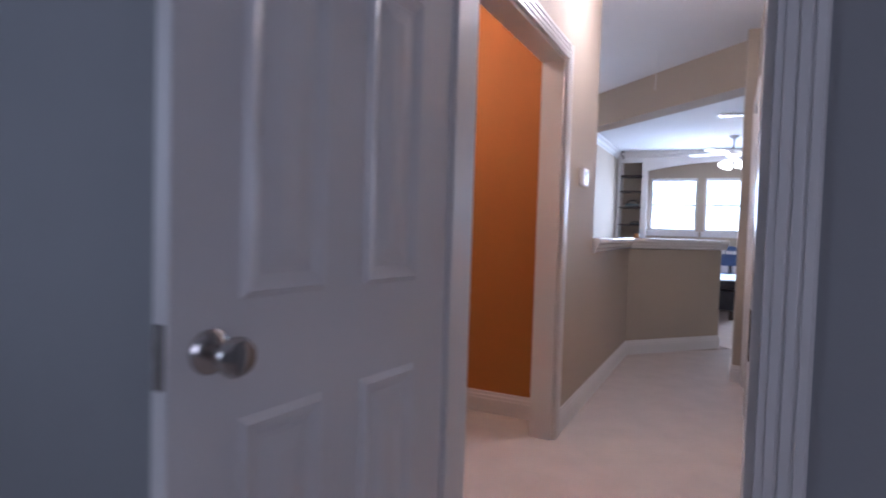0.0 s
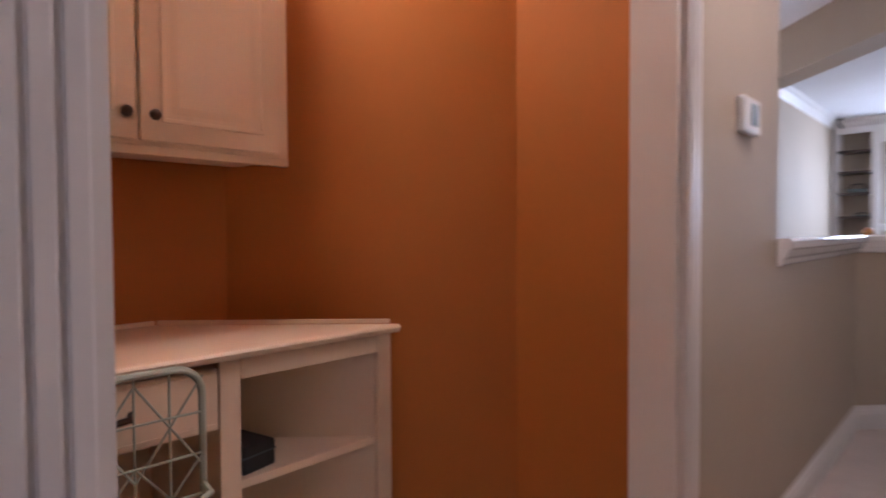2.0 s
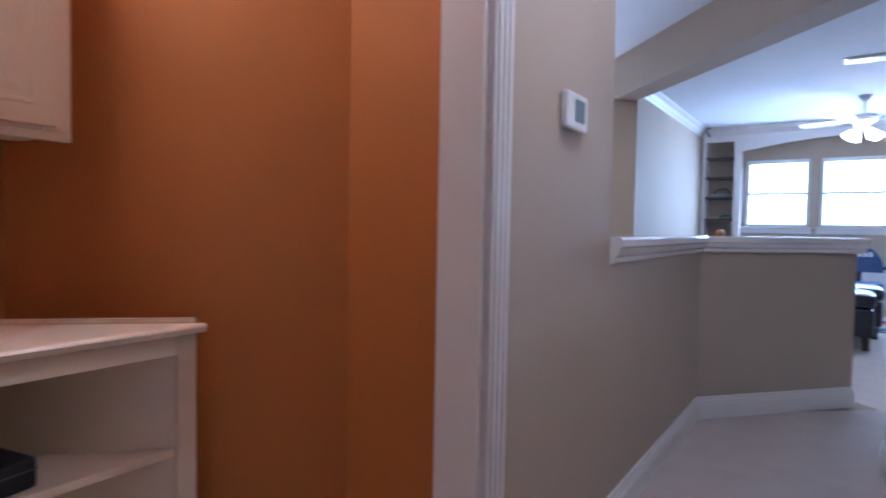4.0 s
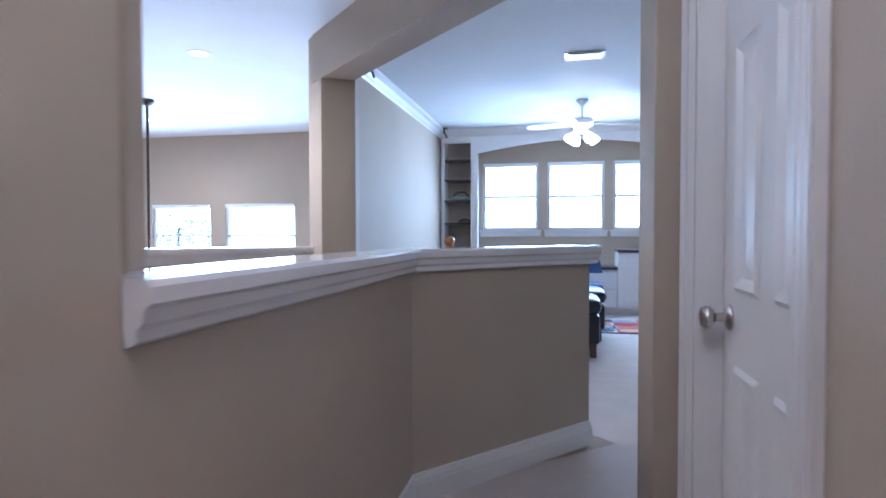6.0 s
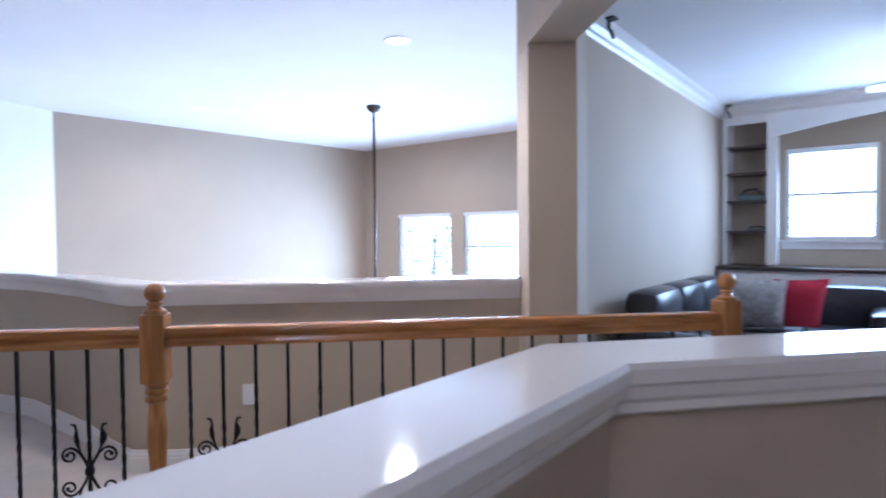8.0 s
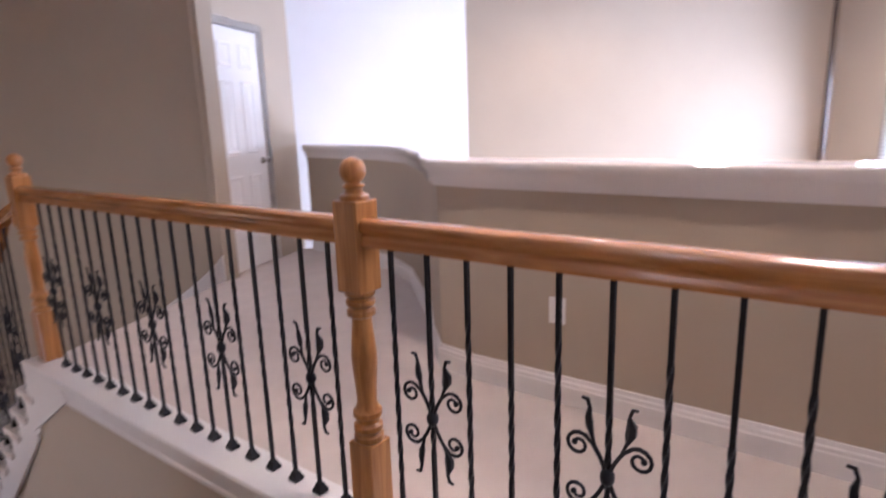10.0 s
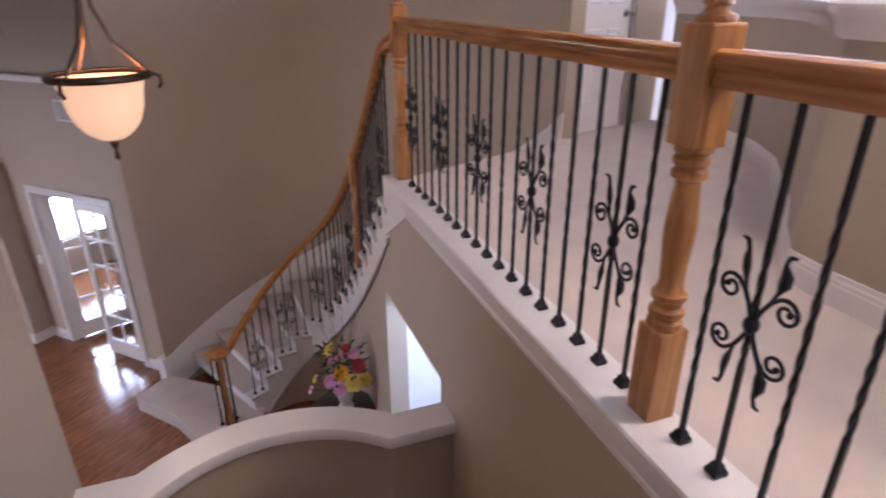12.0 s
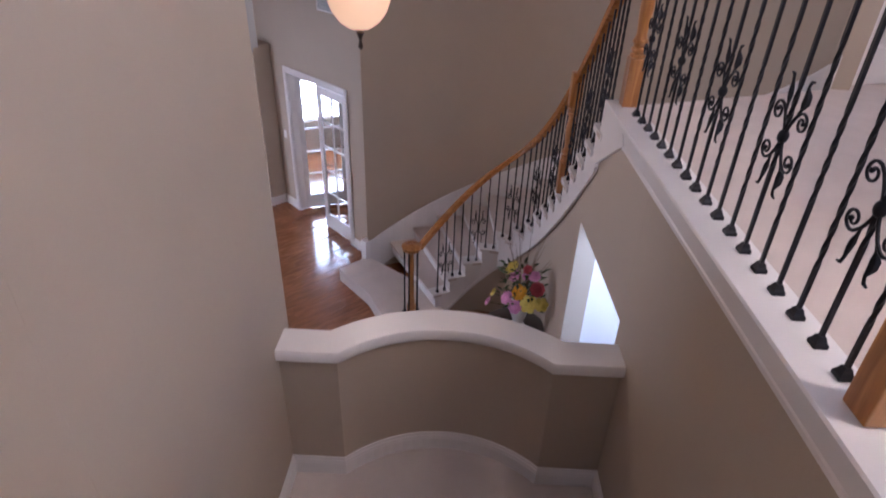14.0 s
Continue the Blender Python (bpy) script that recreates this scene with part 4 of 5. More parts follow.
part("urn", lathe(bmesh.new(), [(0.075, 0), (0.085, 0.01), (0.08, 0.025), (0.055, 0.05), (0.06, 0.08), (0.085, 0.14), (0.105, 0.22), (0.11, 0.27), (0.125, 0.30), (0.13, 0.315), (0.115, 0.315), (0.095, 0.28), (0.02, 0.26)], 28), VASE, vase, "", True)
rnd = random.Random(4)


def flower(c, r, mat, petals, d):
    bm = bmesh.new()
    q = Vector(d).to_track_quat("Z", "Y").to_matrix().to_4x4()
    for ring, (tilt, rr, off) in enumerate(((0.35, r, 0), (0.8, r * 0.7, 0.4))):
        for k in range(petals):
            a = 2 * math.pi * k / petals + off
            w = rr * 0.38
            ca, sa = math.cos(a), math.sin(a)
            pts = []
            for x, y in ((0.08, -0.25), (0.55, -1), (0.85, -0.75), (1.0, 0), (0.85, 0.75), (0.55, 1), (0.08, 0.25)):
                px, py = x * rr * math.cos(tilt), y * w
                pz = x * rr * math.sin(tilt) + 0.15 * rr * math.sin(x * 3)
                pts.append(bm.verts.new((px * ca - py * sa, px * sa + py * ca, pz)))
            bm.faces.new(pts)
    ball(bm, (0, 0, r * 0.12), r * 0.18, None, 8)
    bmesh.ops.transform(bm, matrix=Matrix.Translation(c) @ q, verts=bm.verts)
    part("flower", bm, mat, vase)
    part("stem", tube(bmesh.new(), [(0, 0, 0.24), (c[0] * 0.5, c[1] * 0.5, 0.24 + (c[2] - 0.24) * 0.6), c], 0.004, 5), LEAF, vase)


for c, r, mat, k in (((0.08, 0.05, 0.48), 0.10, GOLD, 9), ((0.13, -0.07, 0.38), 0.09, PINK, 7), ((0.17, 0.08, 0.36), 0.09, PINK, 7), ((0.10, 0.20, 0.42), 0.11, YELLOW, 6), ((-0.02, 0.27, 0.40), 0.09, YELLOW, 6), ((0.0, -0.14, 0.66), 0.10, YELLOW, 6), ((0.04, 0.24, 0.60), 0.09, ROSE, 8), ((0.0, 0.16, 0.70), 0.07, PINK, 6), ((0.05, -0.06, 0.62), 0.08, PINK, 6), ((0.10, -0.30, 0.32), 0.06, YELLOW, 6), ((0.14, -0.34, 0.20), 0.06, PINK, 6), ((0.03, 0.08, 0.76), 0.06, ROSE, 6), ((-0.08, 0.02, 0.6), 0.08, PINK, 7)):
    flower(c, r, mat, k, (c[0] + 0.25, c[1] - 0.02, 0.35))
bm = bmesh.new()
for k in range(150):
    a, rr, z = rnd.uniform(0, 6.28), rnd.uniform(0.05, 0.26), rnd.uniform(0.28, 0.72)
    c = Vector((rr * math.cos(a), rr * math.sin(a), z))
    d = Vector((math.cos(a + rnd.uniform(-1, 1)), math.sin(a + rnd.uniform(-1, 1)), rnd.uniform(-0.4, 0.8))).normalized()
    s_ = d.cross(Vector((0, 0, 1))).normalized() * rnd.uniform(0.012, 0.024)
    L = rnd.uniform(0.05, 0.11)
    up = Vector((0, 0, 0.012))
    bm.faces.new([bm.verts.new(v) for v in (c, c + d * L * 0.4 + s_ + up, c + d * L, c + d * L * 0.4 - s_ + up)])
tagged(part("foliage", bm, LEAF, vase, "dark green leaves"), kind="stuff")
for k in range(22):
    a, lean = rnd.uniform(0, 6.28), rnd.uniform(0.08, 0.34)
    h = rnd.uniform(0.75, 1.15)
    x, y = lean * math.cos(a), lean * math.sin(a)
    part("twig", tube(bmesh.new(), [(0, 0, 0.25), (x * 0.4, y * 0.4, 0.25 + (h - 0.25) * 0.5), (x * 0.75 + rnd.uniform(-.03, .03), y * 0.75, 0.25 + (h - 0.25) * 0.8), (x, y, h)], [0.004, 0.0035, 0.003, 0.0015], 4), TWIG, vase)

# ---- corridor details ----
th = thing("thermostat", pose(XL, 0.385, 1.45, 0, 0, 90), "white wall thermostat with a grey display", "thermostat")
part("body", box((-0.075, -0.026, -0.053), (0.075, -0.0, 0.053), 0.008), PLASTIC, th)
part("screen", box((-0.022, -0.0285, -0.030), (0.045, -0.0262, 0.034), 0.001), SCREEN, th, "grey display panel")
cord = thing("attic_pull_cord", pose(-0.59, 2.17, 2.36), "thin white attic pull cord hanging from the ceiling", "cord")
part("string", tube(bmesh.new(), [(0, 0, 0), (0.004, 0, 0.15), (0, 0, 0.339)], 0.003, 6), PLASTIC, cord)

# ---- laundry cabinets ----
LM = Matrix.Translation((-2.17, -0.83, 0)) @ Matrix.Rotation(radians(-90), 4, "Z")
# in LM: x runs along the wall away from the corner (towards larger n), y towards the room


def framed_door(parent, x0, x1, y, z0, z1, mat, knob=None, knob_mat=None):
    d = part("door", box((x0, y, z0), (x1, y + 0.02, z1), 0.003), mat, parent)
    bm = bmesh.new()
    loops = []
    for ins, out in ((0.055, 0.0005), (0.062, -0.006), (0.075, -0.006), (0.095, 0.003), (0.10, 0.003)):
        loops.append([bm.verts.new((px, y + 0.0205 + max(out, 0.0002), pz)) for px, pz in ((x0 + ins, z0 + ins), (x1 - ins, z0 + ins), (x1 - ins, z1 - ins), (x0 + ins, z1 - ins))])
    for a, b in zip(loops, loops[1:]):
        for i in range(4):
            bm.faces.new((a[i], a[(i + 1) % 4], b[(i + 1) % 4], b[i]))
    bm.faces.new(loops[-1])
    part("panel", bm, mat, d)
    fr = bmesh.new()
    for a, b in (((x0 + 0.05, z0 + 0.05), (x1 - 0.05, z0 + 0.062)), ((x0 + 0.05, z1 - 0.062), (x1 - 0.05, z1 - 0.05)), ((x0 + 0.05, z0 + 0.062), (x0 + 0.062, z1 - 0.062)), ((x1 - 0.062, z0 + 0.062), (x1 - 0.05, z1 - 0.062))):
        cuboid(fr, (a[0], y + 0.0202, a[1]), (b[0], y + 0.026, b[1]), 0.002)
    part("moulding", fr, mat, d)
    if knob:
        part("knob", ball(bmesh.new(), (knob[0], y + 0.038, knob[1]), 0.015), knob_mat or BRONZE, d, "dark round knob", True)
    return d


uc = thing("upper_cabinet", LM @ pose(-0.14, 0.06, -0.05), "cream painted wall cabinet with two panelled doors", "cabinet")
part("body", prism(bmesh.new(), [(-0.02, -0.045), (-0.17, -0.045), (-0.17, 0.28), (0.72, 0.28), (0.72, -0.045)], 1.39, 2.25), CREAM, uc)
framed_door(uc, -0.13, 0.265, 0.281, 1.40, 2.22, CREAM, (0.235, 1.465))
framed_door(uc, 0.275, 0.67, 0.281, 1.40, 2.22, CREAM, (0.303, 1.465))
part("light_rail", box((-0.17, 0.258, 1.365), (0.72, 0.285, 1.389), 0.003), CREAM, uc)
lc = thing("laundry_counter_unit", LM, "cream painted open-shelved laundry counter with drawers", "cabinet")
CT = 0.82
part("worktop", prism(bmesh.new(), [(-0.02, 0.014), (-0.555, 0.565), (-0.556, 0.57), (0.86, 0.57), (0.86, 0.014)], CT - 0.018, CT), CREAM, lc, "cream worktop with a moulded edge")
part("worktop_edge", sweep(bmesh.new(), [(-0.56, 0.57, CT), (0.86, 0.57, CT)], [(0, 0.0), (0.008, -0.003), (0.012, -0.009), (0.008, -0.017), (0.004, -0.024), (-0.02, -0.030), (-0.02, -0.019), (0, -0.019)]), CREAM, lc)
part("backsplash", prism(bmesh.new(), [(-0.03, 0.014), (-0.545, 0.531), (-0.545, 0.547), (-0.03, 0.030)], CT + 0.001, CT + 0.014), CREAM, lc)
part("backsplash", box((-0.02, 0.014, CT + 0.001), (0.86, 0.028, CT + 0.014), 0.002), CREAM, lc)
part("side_panel", box((-0.02, 0.03, 0.0), (0.0, 0.52, CT - 0.031)), CREAM, lc)
part("side_panel", box((0.62, 0.03, 0.0), (0.64, 0.52, CT - 0.031)), CREAM, lc)
for x0, x1 in ((-0.552, -0.497), (-0.04, 0.015), (0.60, 0.66)):
    part("stile", box((x0, 0.522, 0), (x1, 0.542, CT - 0.031), 0.002), CREAM, lc)
part("rail", box((-0.495, 0.522, CT - 0.085), (-0.042, 0.542, CT - 0.031), 0.002), CREAM, lc)
for z in (0.10, 0.44):
    part("shelf", prism(bmesh.new(), [(-0.51, 0.52), (-0.022, 0.52), (-0.022, 0.045)], z, z + 0.022), CREAM, lc)
part("back_panel", prism(bmesh.new(), [(-0.515, 0.518), (-0.035, 0.038), (-0.024, 0.038), (-0.50, 0.519)], 0.0, CT - 0.031), CREAM, lc)
part("shelf", box((0.002, 0.05, 0.10), (0.618, 0.52, 0.12)), CREAM, lc)
part("back", box((0.0, 0.014, 0.0), (0.86, 0.022, CT - 0.031)), CREAM, lc)
dr = part("drawer", box((0.02, 0.524, CT - 0.20), (0.595, 0.544, CT - 0.045), 0.004), CREAM, lc)
part("pull", tube(bmesh.new(), [(0.22, 0.544, CT - 0.115), (0.23, 0.567, CT - 0.12), (0.28, 0.574, CT - 0.122), (0.33, 0.567, CT - 0.12), (0.34, 0.544, CT - 0.115)], 0.008, 8), BRONZE, dr, "dark bronze pull")
for z in (CT - 0.188, CT - 0.064, CT - 0.054):
    part("bead", box((0.03, 0.5445, z), (0.585, 0.548, z + 0.006)), CREAM, dr)
for x, z, w in ((-0.185, 0.4625, 0.09), (-0.30, 0.1225, 0.22)):
    b = thing("black_box", LM @ pose(x + 0.05, 0.41, z, 0, 0, 12), "small black case lying on the laundry shelf", "case")
    part("shell", box((-0.02, -0.08, 0), (w, 0.08, 0.075), 0.008), BLACK, b)
    part("lid_seam", box((-0.0205, -0.0805, 0.045), (w + 0.0005, 0.0805, 0.048)), SCREEN, b)
wall_plate("light_switch", LM @ pose(0.18, 0.004, 1.12, 0, 0, 180), "cream switch plate on the orange laundry wall")
wall_plate("power_outlet", LM @ pose(0.30, 0.004, 1.12, 0, 0, 180), "cream outlet plate on the orange laundry wall", 2)
bk = thing("wire_basket", LM @ pose(0.33, 0.68, 0.0), "pale green wire laundry basket standing before the drawers", "basket")


def rounded(w, h, r, y, z, k=6):
    """A rounded rectangle of width 2w and height h in the plane y, its foot at z."""
    res = []
    for cx, cz, a0 in ((w - r, z + h - r, 0), (-w + r, z + h - r, 90), (-w + r, z + r, 180), (w - r, z + r, 270)):
        res += [(cx + r * math.cos(radians(a0 + 90 * i / k)), y, cz + r * math.sin(radians(a0 + 90 * i / k))) for i in range(k + 1)]
    return res + res[:1]


# tall back frame with crossed wires, and a shallow tray of upright wires below it
BW, BH = 0.21, 0.82
part("frame", tube(bmesh.new(), rounded(BW, BH, 0.06, 0.0, 0.0), 0.0085, 8), WIRE, bk, "", True)
for x in (-0.14, -0.07, 0.0, 0.07, 0.14):
    part("wire", tube(bmesh.new(), [(x, 0, 0.01), (x, 0, BH)], 0.0028, 5), WIRE, bk)
for z in (0.54, 0.63, 0.72):
    part("wire", tube(bmesh.new(), [(-BW, 0.004, z), (BW, 0.004, z)], 0.0028, 5), WIRE, bk)
for i in range(3):
    for sx in (-1, 1):
        x = -0.14 + i * 0.14
        part("wire", tube(bmesh.new(), [(x - sx * 0.07, 0.003, 0.60), (x + sx * 0.07, 0.003, BH - 0.02)], 0.0026, 5), WIRE, bk)
        part("wire", tube(bmesh.new(), [(x - sx * 0.07, 0.003, 0.46), (x + sx * 0.07, 0.003, 0.63)], 0.0026, 5), WIRE, bk)
for z, r in ((0.56, 0.007), (0.46, 0.0035), (0.36, 0.005), (0.20, 0.0035), (0.01, 0.005)):
    part("hoop", tube(bmesh.new(), [(-BW, 0, z), (-BW + 0.01, 0.06, z), (-BW + 0.05, 0.09, z), (BW - 0.05, 0.09, z), (BW - 0.01, 0.06, z), (BW, 0, z)], r, 6), WIRE, bk, "", True)
for i in range(14):
    x = -BW + 0.04 + i * (2 * BW - 0.08) / 13
    part("wire", tube(bmesh.new(), [(x, 0.088, 0.01), (x, 0.088, 0.56)], 0.0028, 5), WIRE, bk)

# ---- game room: built-ins ----
BY = GY - 0.004
def bookshelf(x0, x1, name, label):
    b = thing(name, pose(0, 0, 0), label, "bookcase")
    part("side", box((x0, 8.62, 0.93), (x0 + 0.05, BY, 2.585)), WHITE, b)
    part("side", box((x1 - 0.05, 8.62, 0.93), (x1, BY, 2.585)), WHITE, b)
    part("back", box((x0 + 0.05, BY - 0.02, 0.93), (x1 - 0.05, BY, 2.585)), PAINT, b)
    part("header", box((x0 + 0.05, 8.62, 2.50), (x1 - 0.05, 8.66, 2.585)), WHITE, b)
    for z in (1.28, 1.62, 1.93, 2.23):
        part("shelf", box((x0 + 0.052, 8.615, z), (x1 - 0.052, BY - 0.022, z + 0.03), 0.003), ESPRESSO, b, "dark espresso shelf")
    return b


bookshelf(-1.95, -1.45, "built_in_bookshelf", "built-in white bookshelf with dark shelves beside the windows")
bookshelf(1.56, 2.40, "built_in_bookshelf", "wide built-in white bookshelf with dark shelves")
for x0, x1, h, name in ((-1.95, -0.42, 0.88, "base_cabinet"), (0.60, 2.40, 0.88, "base_cabinet"), (-0.415, 0.595, 0.64, "desk_cabinet")):
    c = thing(name, Matrix(), "white built-in base cabinet with panelled doors" if h > 0.7 else "white lower desk cabinet with drawers", "cabinet")
    part("body", box((x0, 8.42, 0.09), (x1, BY, h)), WHITE, c)
    part("plinth", box((x0, 8.48, 0.0), (x1, BY, 0.089)), WHITE, c)
    k = max(2, round((x1 - x0) / 0.48))
    w = (x1 - x0) / k
    for j in range(k):
        if h > 0.7:
            d = part("door", box((x0 + j * w + 0.012, 8.40, 0.12), (x0 + (j + 1) * w - 0.012, 8.419, h - 0.03), 0.003), WHITE, c)
            part("panel", box((x0 + j * w + 0.075, 8.392, 0.19), (x0 + (j + 1) * w - 0.075, 8.3995, h - 0.10), 0.006), WHITE, d)
        else:
            for z0, z1 in ((0.12, 0.36), (0.38, 0.61)):
                part("drawer", box((x0 + j * w + 0.012, 8.40, z0), (x0 + (j + 1) * w - 0.012, 8.419, z1), 0.004), WHITE, c)
    part("worktop", box((x0 - 0.002, 8.38, h + 0.001), (x1 + 0.002, BY, h + 0.04), 0.004), ESPRESSO, c, "dark espresso worktop")
# arched valance over the windows
bm = bmesh.new()
pts = [(-1.45, 2.585), (-1.45, 2.33)] + [(-1.40 + 2.9 * i / 24, 2.34 + 0.16 * math.sin(math.pi * i / 24)) for i in range(25)] + [(1.56, 2.33), (1.56, 2.585)]
f, g = [bm.verts.new((x, 8.62, z)) for x, z in pts], [bm.verts.new((x, 8.66, z)) for x, z in pts]
bm.faces.new(f), bm.faces.new(g)
for i in range(len(pts)):
    j = (i + 1) % len(pts)
    bm.faces.new((f[i], f[j], g[j], g[i]))
setting("trim_arched_valance", bm, WHITE)
for x in (-1.45, 1.50):
    setting("trim", box((x, 8.612, 0.93), (x + 0.06, 8.66, 2.328), 0.003), WHITE)
setting("soffit", box((GX0, 8.62, 2.587), (GX1, BY, CEILING - 0.002)), WHITE)
for i, (x, z, w, h) in enumerate(((-1.78, 1.651, 0.28, 0.13), (-1.72, 1.311, 0.2, 0.05))):
    m_ = thing("shelf_model", pose(x + 0.1, 8.75, z, 0, 0, 15), "small grey model standing on a dark shelf", "ornament")
    part("model_body", box((-w / 2, -0.04, 0), (w / 2, 0.04, h * 0.45), 0.015), SCREEN, m_)
    part("model_top", tube(bmesh.new(), [(-w * 0.4, 0, h * 0.45), (-w * 0.2, 0, h * 0.9), (w * 0.2, 0, h), (w * 0.45, 0, h * 0.5)], 0.012, 6), BLACK, m_)

# ceiling fan
fan = thing("ceiling_fan", pose(0.06, 7.0, CEILING), "white five-blade ceiling fan with glowing glass shades", "fan")
part("canopy", lathe(bmesh.new(), [(0.065, -0.002), (0.07, -0.02), (0.04, -0.06), (0.015, -0.07), (0.013, -0.20), (0.03, -0.21)], 24), WHITE, fan, "", True)
part("motor", lathe(bmesh.new(), [(0.03, -0.205), (0.11, -0.22), (0.135, -0.25), (0.13, -0.29), (0.09, -0.32), (0.05, -0.34), (0.05, -0.38), (0.02, -0.39)], 28), WHITE, fan, "", True)
for j in range(5):
    bl = bmesh.new()
    pts = [(0.12, -0.02), (0.20, -0.035), (0.26, -0.065), (0.60, -0.075), (0.66, -0.05), (0.675, 0), (0.66, 0.05), (0.60, 0.075), (0.26, 0.065), (0.20, 0.035), (0.12, 0.02)]
    prism(bl, pts, -0.004, 0.004)
    bmesh.ops.transform(bl, matrix=pose(0, 0, -0.275, 0, 0, j * 72 + 20) @ pose(0, 0, 0, 12), verts=bl.verts)
    part("blade", bl, WHITE, fan)
for j in range(4):
    a = j * math.pi / 2 + 0.5
    m_ = pose(0.11 * math.cos(a), 0.11 * math.sin(a), -0.40, 0, 0, math.degrees(a)) @ pose(0, 0, 0, 0, -40, 0)
    sh = part("shade", lathe(bmesh.new(), [(0.022, 0.0), (0.032, -0.02), (0.05, -0.06), (0.062, -0.10), (0.06, -0.105), (0.03, -0.09), (0.005, -0.085)], 20, m_, False), BULB, fan, "glowing frosted glass shade", True)
    sh.visible_shadow = False
cv = thing("ceiling_vent", pose(0.02, 5.27, CEILING), "white ceiling air vent with slats", "vent")
part("frame", box((-0.17, -0.11, -0.012), (0.17, 0.11, -0.001), 0.003), WHITE, cv)
for j in range(7):
    part("slat", box((-0.14, -0.08 + j * 0.024, -0.022), (0.14, -0.07 + j * 0.024, -0.0125)), SCREEN, cv)
for y in (5.1, 8.45):
    br = thing("speaker_bracket", pose(GX0 + 0.10, y, 2.60), "small black speaker bracket at the crown moulding", "bracket")
    part("arm", tube(bmesh.new(), [(0, 0, 0.095), (0, 0, 0.03), (0.03, -0.03, 0.0), (0.05, -0.05, -0.05)], 0.012, 8), BLACK, br)
    part("plate", box((-0.05, -0.04, 0.085), (0.05, 0.04, 0.099), 0.003), BLACK, br)
# recessed ceiling lamps; the last is added, unseen, over the walkway
for lx, ly in CANS:
    rl = thing("recessed_lamp", pose(lx, ly, CEILING), "round recessed ceiling lamp, lit", "lamp", "recessed ceiling lamps")
    part("trim_ring", lathe(bmesh.new(), [(0.075, -0.001), (0.075, -0.008), (0.095, -0.006), (0.098, -0.001)], 28, None, False), WHITE, rl, "", True)
    o = part("lens", lathe(bmesh.new(), [(0.003, -0.003), (0.074, -0.003), (0.074, -0.005), (0.003, -0.005)], 24), CAN, rl, "glowing lens", True)
    o.visible_shadow = False
# long stem of the living room fan or lamp
ls = thing("hanging_stem_lamp", pose(-4.86, 5.95, CEILING), "long dark bronze hanging stem from the living room ceiling", "lamp")
part("canopy", lathe(bmesh.new(), [(0.075, -0.001), (0.08, -0.02), (0.05, -0.06), (0.02, -0.075)], 20), BRONZE, ls, "", True)
part("stem", tube(bmesh.new(), [(0, 0, -0.07), (0, 0, -2.6)], 0.016, 10), BRONZE, ls)
part("hub", lathe(bmesh.new(), [(0.02, -2.60), (0.14, -2.64), (0.16, -2.72), (0.10, -2.82), (0.02, -2.85)], 24), BRONZE, ls, "", True)

# ---- game room furniture ----
def cushion(a, b, r=0.06):
    bm = box(a, b, r)
    return bm


sofa = thing("leather_sofa", pose(-1.93, 5.15, 0), "black leather sofa against the game room wall", "sofa")
part("seat_base", cushion((0.02, 0.0, 0.10), (0.92, 2.30, 0.36), 0.04), LEATHER, sofa, "", True)
for j in range(3):
    part("seat_cushion", cushion((0.22, 0.22 + j * 0.63, 0.361), (0.95, 0.84 + j * 0.63, 0.50), 0.05), LEATHER, sofa, "", True)
    part("back_cushion", cushion((0.04, 0.22 + j * 0.63, 0.50), (0.30, 0.84 + j * 0.63, 0.90), 0.08), LEATHER, sofa, "", True)
for y in (-0.02, 2.11):
    part("arm", cushion((0.02, y, 0.10), (0.95, y + 0.22, 0.66), 0.07), LEATHER, sofa, "", True)
for x in (0.08, 0.85):
    for y in (0.05, 2.22):
        part("foot", box((x, y, 0), (x + 0.06, y + 0.06, 0.10), 0.006), ESPRESSO, sofa)
sofa2 = thing("leather_loveseat", pose(-0.95, 7.45, 0, 0, 0, 0), "black leather loveseat standing below the windows", "sofa")
part("seat_base", cushion((-0.95, 0, 0.10), (0.55, 0.85, 0.40), 0.05), LEATHER, sofa2, "", True)
part("back", cushion((-0.95, 0.62, 0.30), (0.55, 0.88, 0.78), 0.08), LEATHER, sofa2, "", True)
part("arm", cushion((0.40, 0, 0.10), (0.60, 0.86, 0.60), 0.07), LEATHER, sofa2, "", True)
for i, (x, y, z, mat, lab, rot) in enumerate(((-1.30, 6.75, 0.502, LINEN, "white patterned cushion on the black sofa", 20), (-1.05, 6.95, 0.502, RED, "red cushion on the black sofa", 35))):
    p = thing("throw_cushion", pose(x, y, z, 18, 0, rot), lab, "cushion")
    bm = bmesh.new()
    n_ = 10
    grid = {}
    for s_ in (-1, 1):
        for a in range(n_ + 1):
            for b in range(n_ + 1):
                x_, z_ = a / n_ * 2 - 1, b / n_ * 2 - 1
                t = (1 - x_ * x_) * (1 - z_ * z_)
                if t == 0 and s_ == 1:
                    grid[s_, a, b] = grid[-1, a, b]
                else:
                    grid[s_, a, b] = bm.verts.new((x_ * 0.22 * (1 - 0.06 * (1 - z_ * z_)), s_ * 0.09 * t ** 0.5, 0.22 + z_ * 0.22 * (1 - 0.06 * (1 - x_ * x_))))
        for a in range(n_):
            for b in range(n_):
                bm.faces.new((grid[s_, a, b], grid[s_, a + 1, b], grid[s_, a + 1, b + 1], grid[s_, a, b + 1]))
    part("cover", bm, mat, p, "", True)
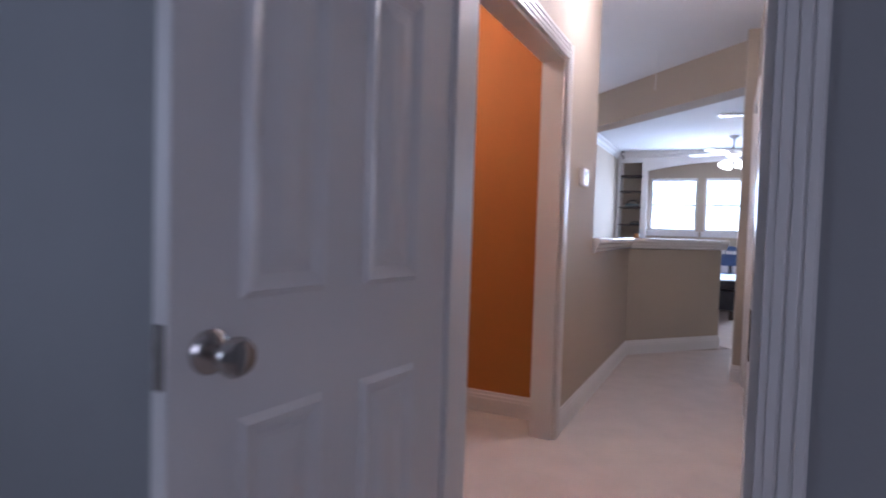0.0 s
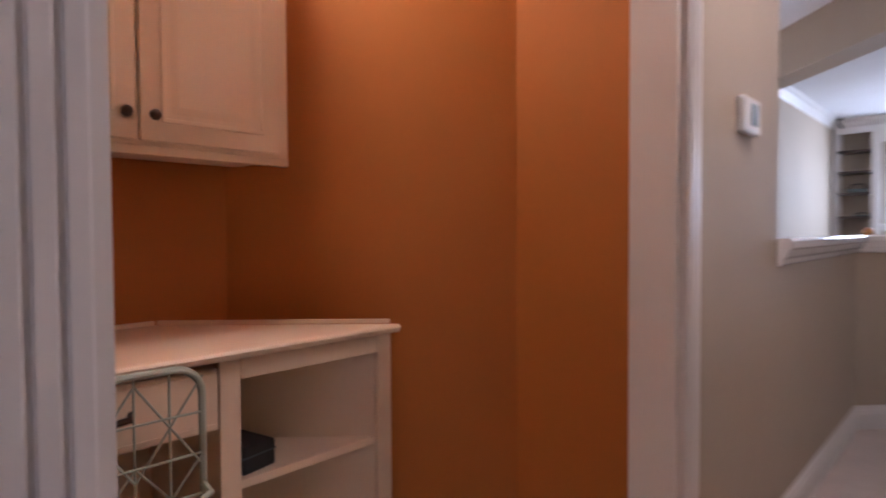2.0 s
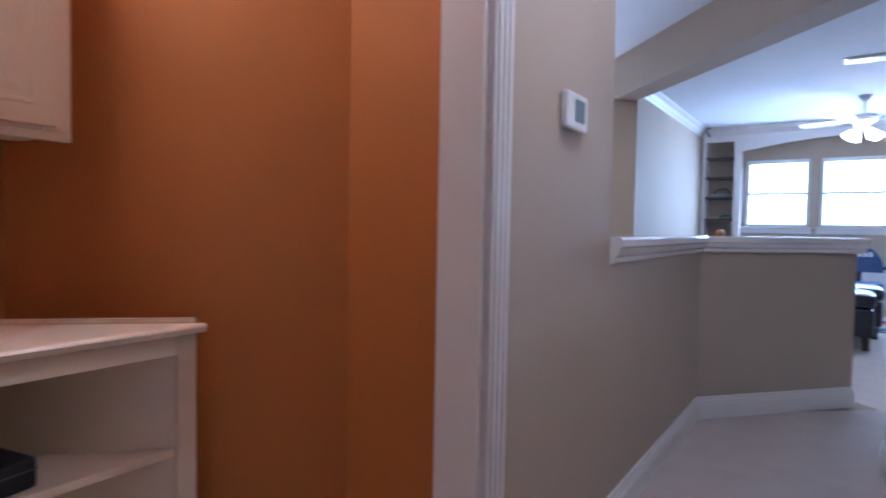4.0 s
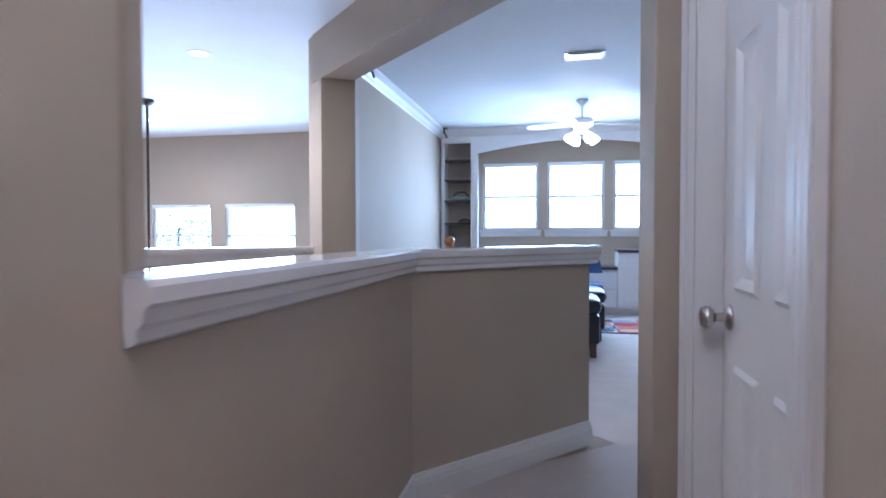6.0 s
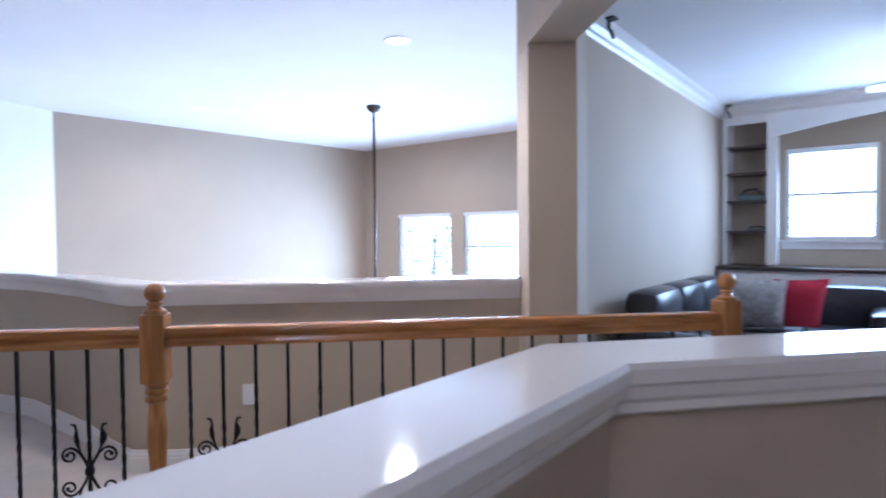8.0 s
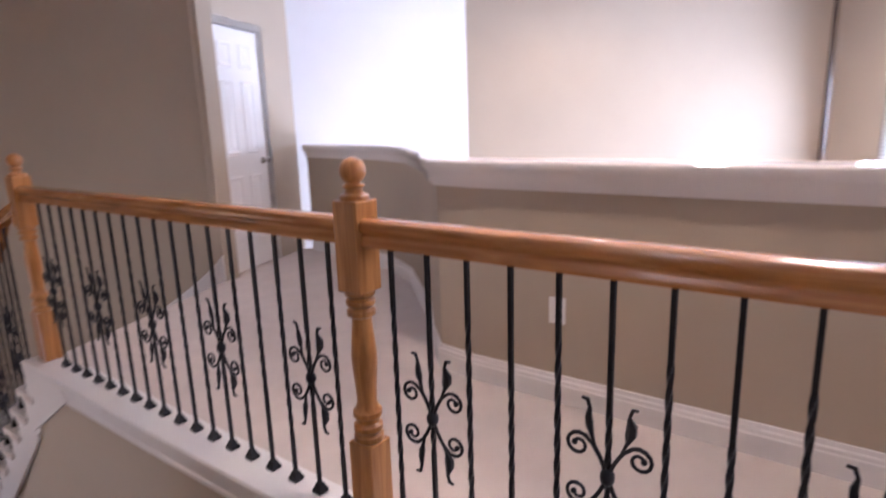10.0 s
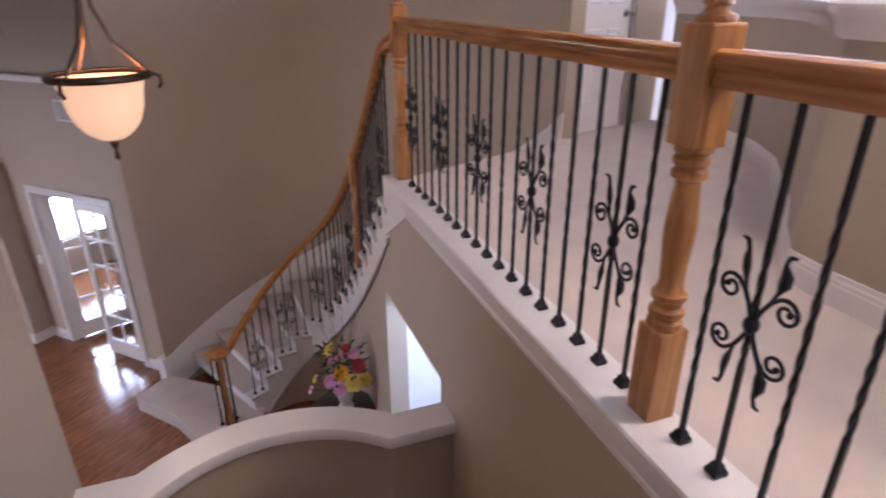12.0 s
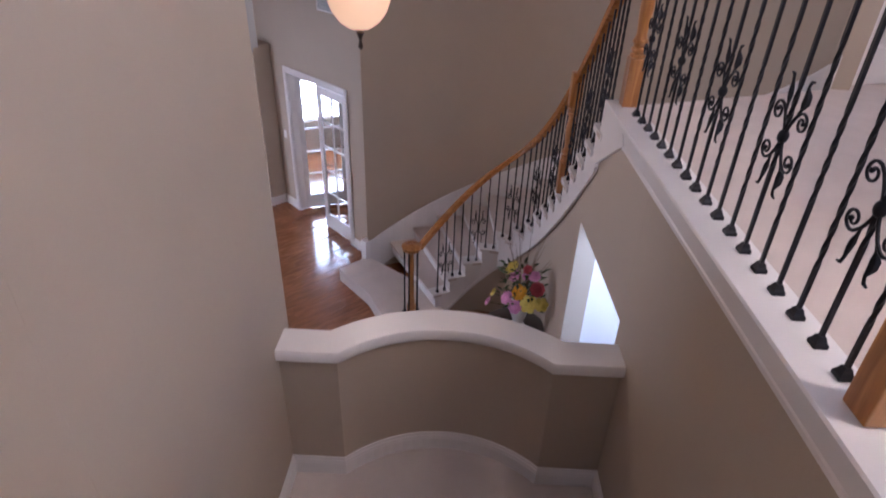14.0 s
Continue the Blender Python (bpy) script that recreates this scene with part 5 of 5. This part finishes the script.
for i, (x, y) in enumerate(((-0.14, 5.76), (-0.04, 6.6))):
    o = thing("leather_ottoman", pose(x, y, 0), "black leather ottoman on short dark feet", "ottoman", "leather ottomans")
    part("body", cushion((-0.32, -0.28, 0.13), (0.32, 0.28, 0.40), 0.03), LEATHER, o, "", True)
    part("cushion", cushion((-0.34, -0.30, 0.401), (0.34, 0.30, 0.55), 0.07), LEATHER, o, "", True)
    for sx in (-0.29, 0.23):
        for sy in (-0.25, 0.19):
            part("foot", box((sx, sy, 0), (sx + 0.06, sy + 0.06, 0.13), 0.008), ESPRESSO, o)
rug = thing("patterned_rug", pose(0.15, 6.90, 0), "flat rug with coloured ovals on square fields", "rug")
part("pile", box((0, 0, 0.001), (1.25, 1.05, 0.012), 0.003), principled("dark_rug_pile", (0.10, 0.085, 0.08), 0.95, vary=0.2, scale=30), rug)
FIELD = [principled("rug_" + n_, c, 0.95, vary=0.12, scale=40) for n_, c in (("cream", (0.55, 0.5, 0.45)), ("rust", (0.42, 0.10, 0.05)), ("wine", (0.30, 0.03, 0.06)), ("navy", (0.02, 0.04, 0.08)), ("tan", (0.50, 0.33, 0.22)), ("grey", (0.25, 0.30, 0.30)))]
for a in range(4):
    for b in range(4):
        x0, y0 = 0.02 + a * 0.305, 0.02 + b * 0.255
        part("field", box((x0, y0, 0.0121), (x0 + 0.298, y0 + 0.248, 0.0145)), FIELD[(a * 2 + b * 3) % 6], rug)
        el = bmesh.new()
        prism(el, [(x0 + 0.149 + 0.135 * math.cos(t * math.pi / 12), y0 + 0.124 + 0.10 * math.sin(t * math.pi / 12)) for t in range(24)], 0.0146, 0.017)
        part("oval", el, FIELD[(a + b * 2 + 3 + (a * b) % 2) % 6], rug)
ch = thing("desk_chair", pose(0.10, 7.95, 0), "small desk chair with a rounded blue back", "chair")
bm = bmesh.new()
pts = [(0.26 * math.cos(math.pi * i / 16), 0.62 + 0.34 * math.sin(math.pi * i / 16)) for i in range(17)]
f, g = [bm.verts.new((x, 0.02, z)) for x, z in pts], [bm.verts.new((x, 0.08, z)) for x, z in pts]
bm.faces.new(f), bm.faces.new(g)
for i in range(len(pts)):
    j = (i + 1) % len(pts)
    bm.faces.new((f[i], f[j], g[j], g[i]))
part("backrest", bm, BLUE, ch)
for k in range(5):
    part("lettering_bar", box((-0.14 + k * 0.058, 0.012, 0.82), (-0.10 + k * 0.058, 0.0195, 0.88), 0.002), PLASTIC, ch)
part("seat", cushion((-0.25, -0.35, 0.42), (0.25, 0.06, 0.50), 0.03), BLUE, ch, "", True)
part("back_post", box((-0.03, 0.05, 0.46), (0.03, 0.075, 0.64)), BLACK, ch)
for sx in (-0.22, 0.18):
    for sy in (-0.32, 0.02):
        part("leg", box((sx, sy, 0), (sx + 0.035, sy + 0.035, 0.42)), BLACK, ch)
bag = thing("black_console_box", pose(2.35, 6.6, 0, 0, 0, 20), "black box with a green light on the carpet", "box")
part("case", box((-0.3, -0.2, 0), (0.3, 0.2, 0.30), 0.04), BLACK, bag, "", True)
part("indicator", box((-0.304, -0.08, 0.10), (-0.3005, 0.04, 0.20), 0.001), LEAF, bag)

# ---- greenery outside the living room windows ----
tree = thing("garden_tree", pose(-9.2, 12.2, LOW), "sunlit leafy tree outside the windows", "tree")
part("trunk", tube(bmesh.new(), [(0, 0, 0), (0.05, 0, 1.8), (0, 0.1, 3.2), (0.1, 0.1, 4.4)], [0.12, 0.10, 0.07, 0.03], 8), TWIG, tree)
bm = bmesh.new()
for k in range(320):
    c = Vector((rnd.gauss(0, 0.6), rnd.gauss(0, 0.4), 4.1 + rnd.gauss(0, 0.42)))
    d = Vector((rnd.uniform(-1, 1), rnd.uniform(-1, 1), rnd.uniform(-1, 1))).normalized()
    s_ = d.orthogonal().normalized() * 0.035
    bm.faces.new([bm.verts.new(v) for v in (c, c + d * 0.06 + s_, c + d * 0.13, c + d * 0.06 - s_)])
tagged(part("crown", bm, principled("sunlit_leaf", (0.30, 0.45, 0.22), 0.6, vary=0.3, scale=4), tree), kind="stuff")
setting("ground", box((-60, 9.6, LOW - 0.3), (60, 60, LOW - 0.1)), principled("lawn", (0.10, 0.14, 0.05), 0.95, vary=0.3, scale=2))

# ---- hardwood planks in the foyer ----
pw, pl = 0.125, 1.4
floor_ob = bpy.data.objects["floor_lower"]
PLANK = mesh("plank", box((0.0008, 0.0008, -0.008), (pl - 0.0008, pw - 0.0008, 0.0), 0.0015), wood("reddish_plank", (0.17, 0.06, 0.024), (0.33, 0.135, 0.058), 0.14, (1.3, 12, 12), 0.4))
for j in range(26):
    for i in range(3):
        y = -4.75 + j * pw
        x = -5.03 + (i - 0.4 * (j % 3)) * pl
        if x > -5.9 and x < -1.6:
            share("plank", PLANK, floor_ob, pose(x, y, LOW))
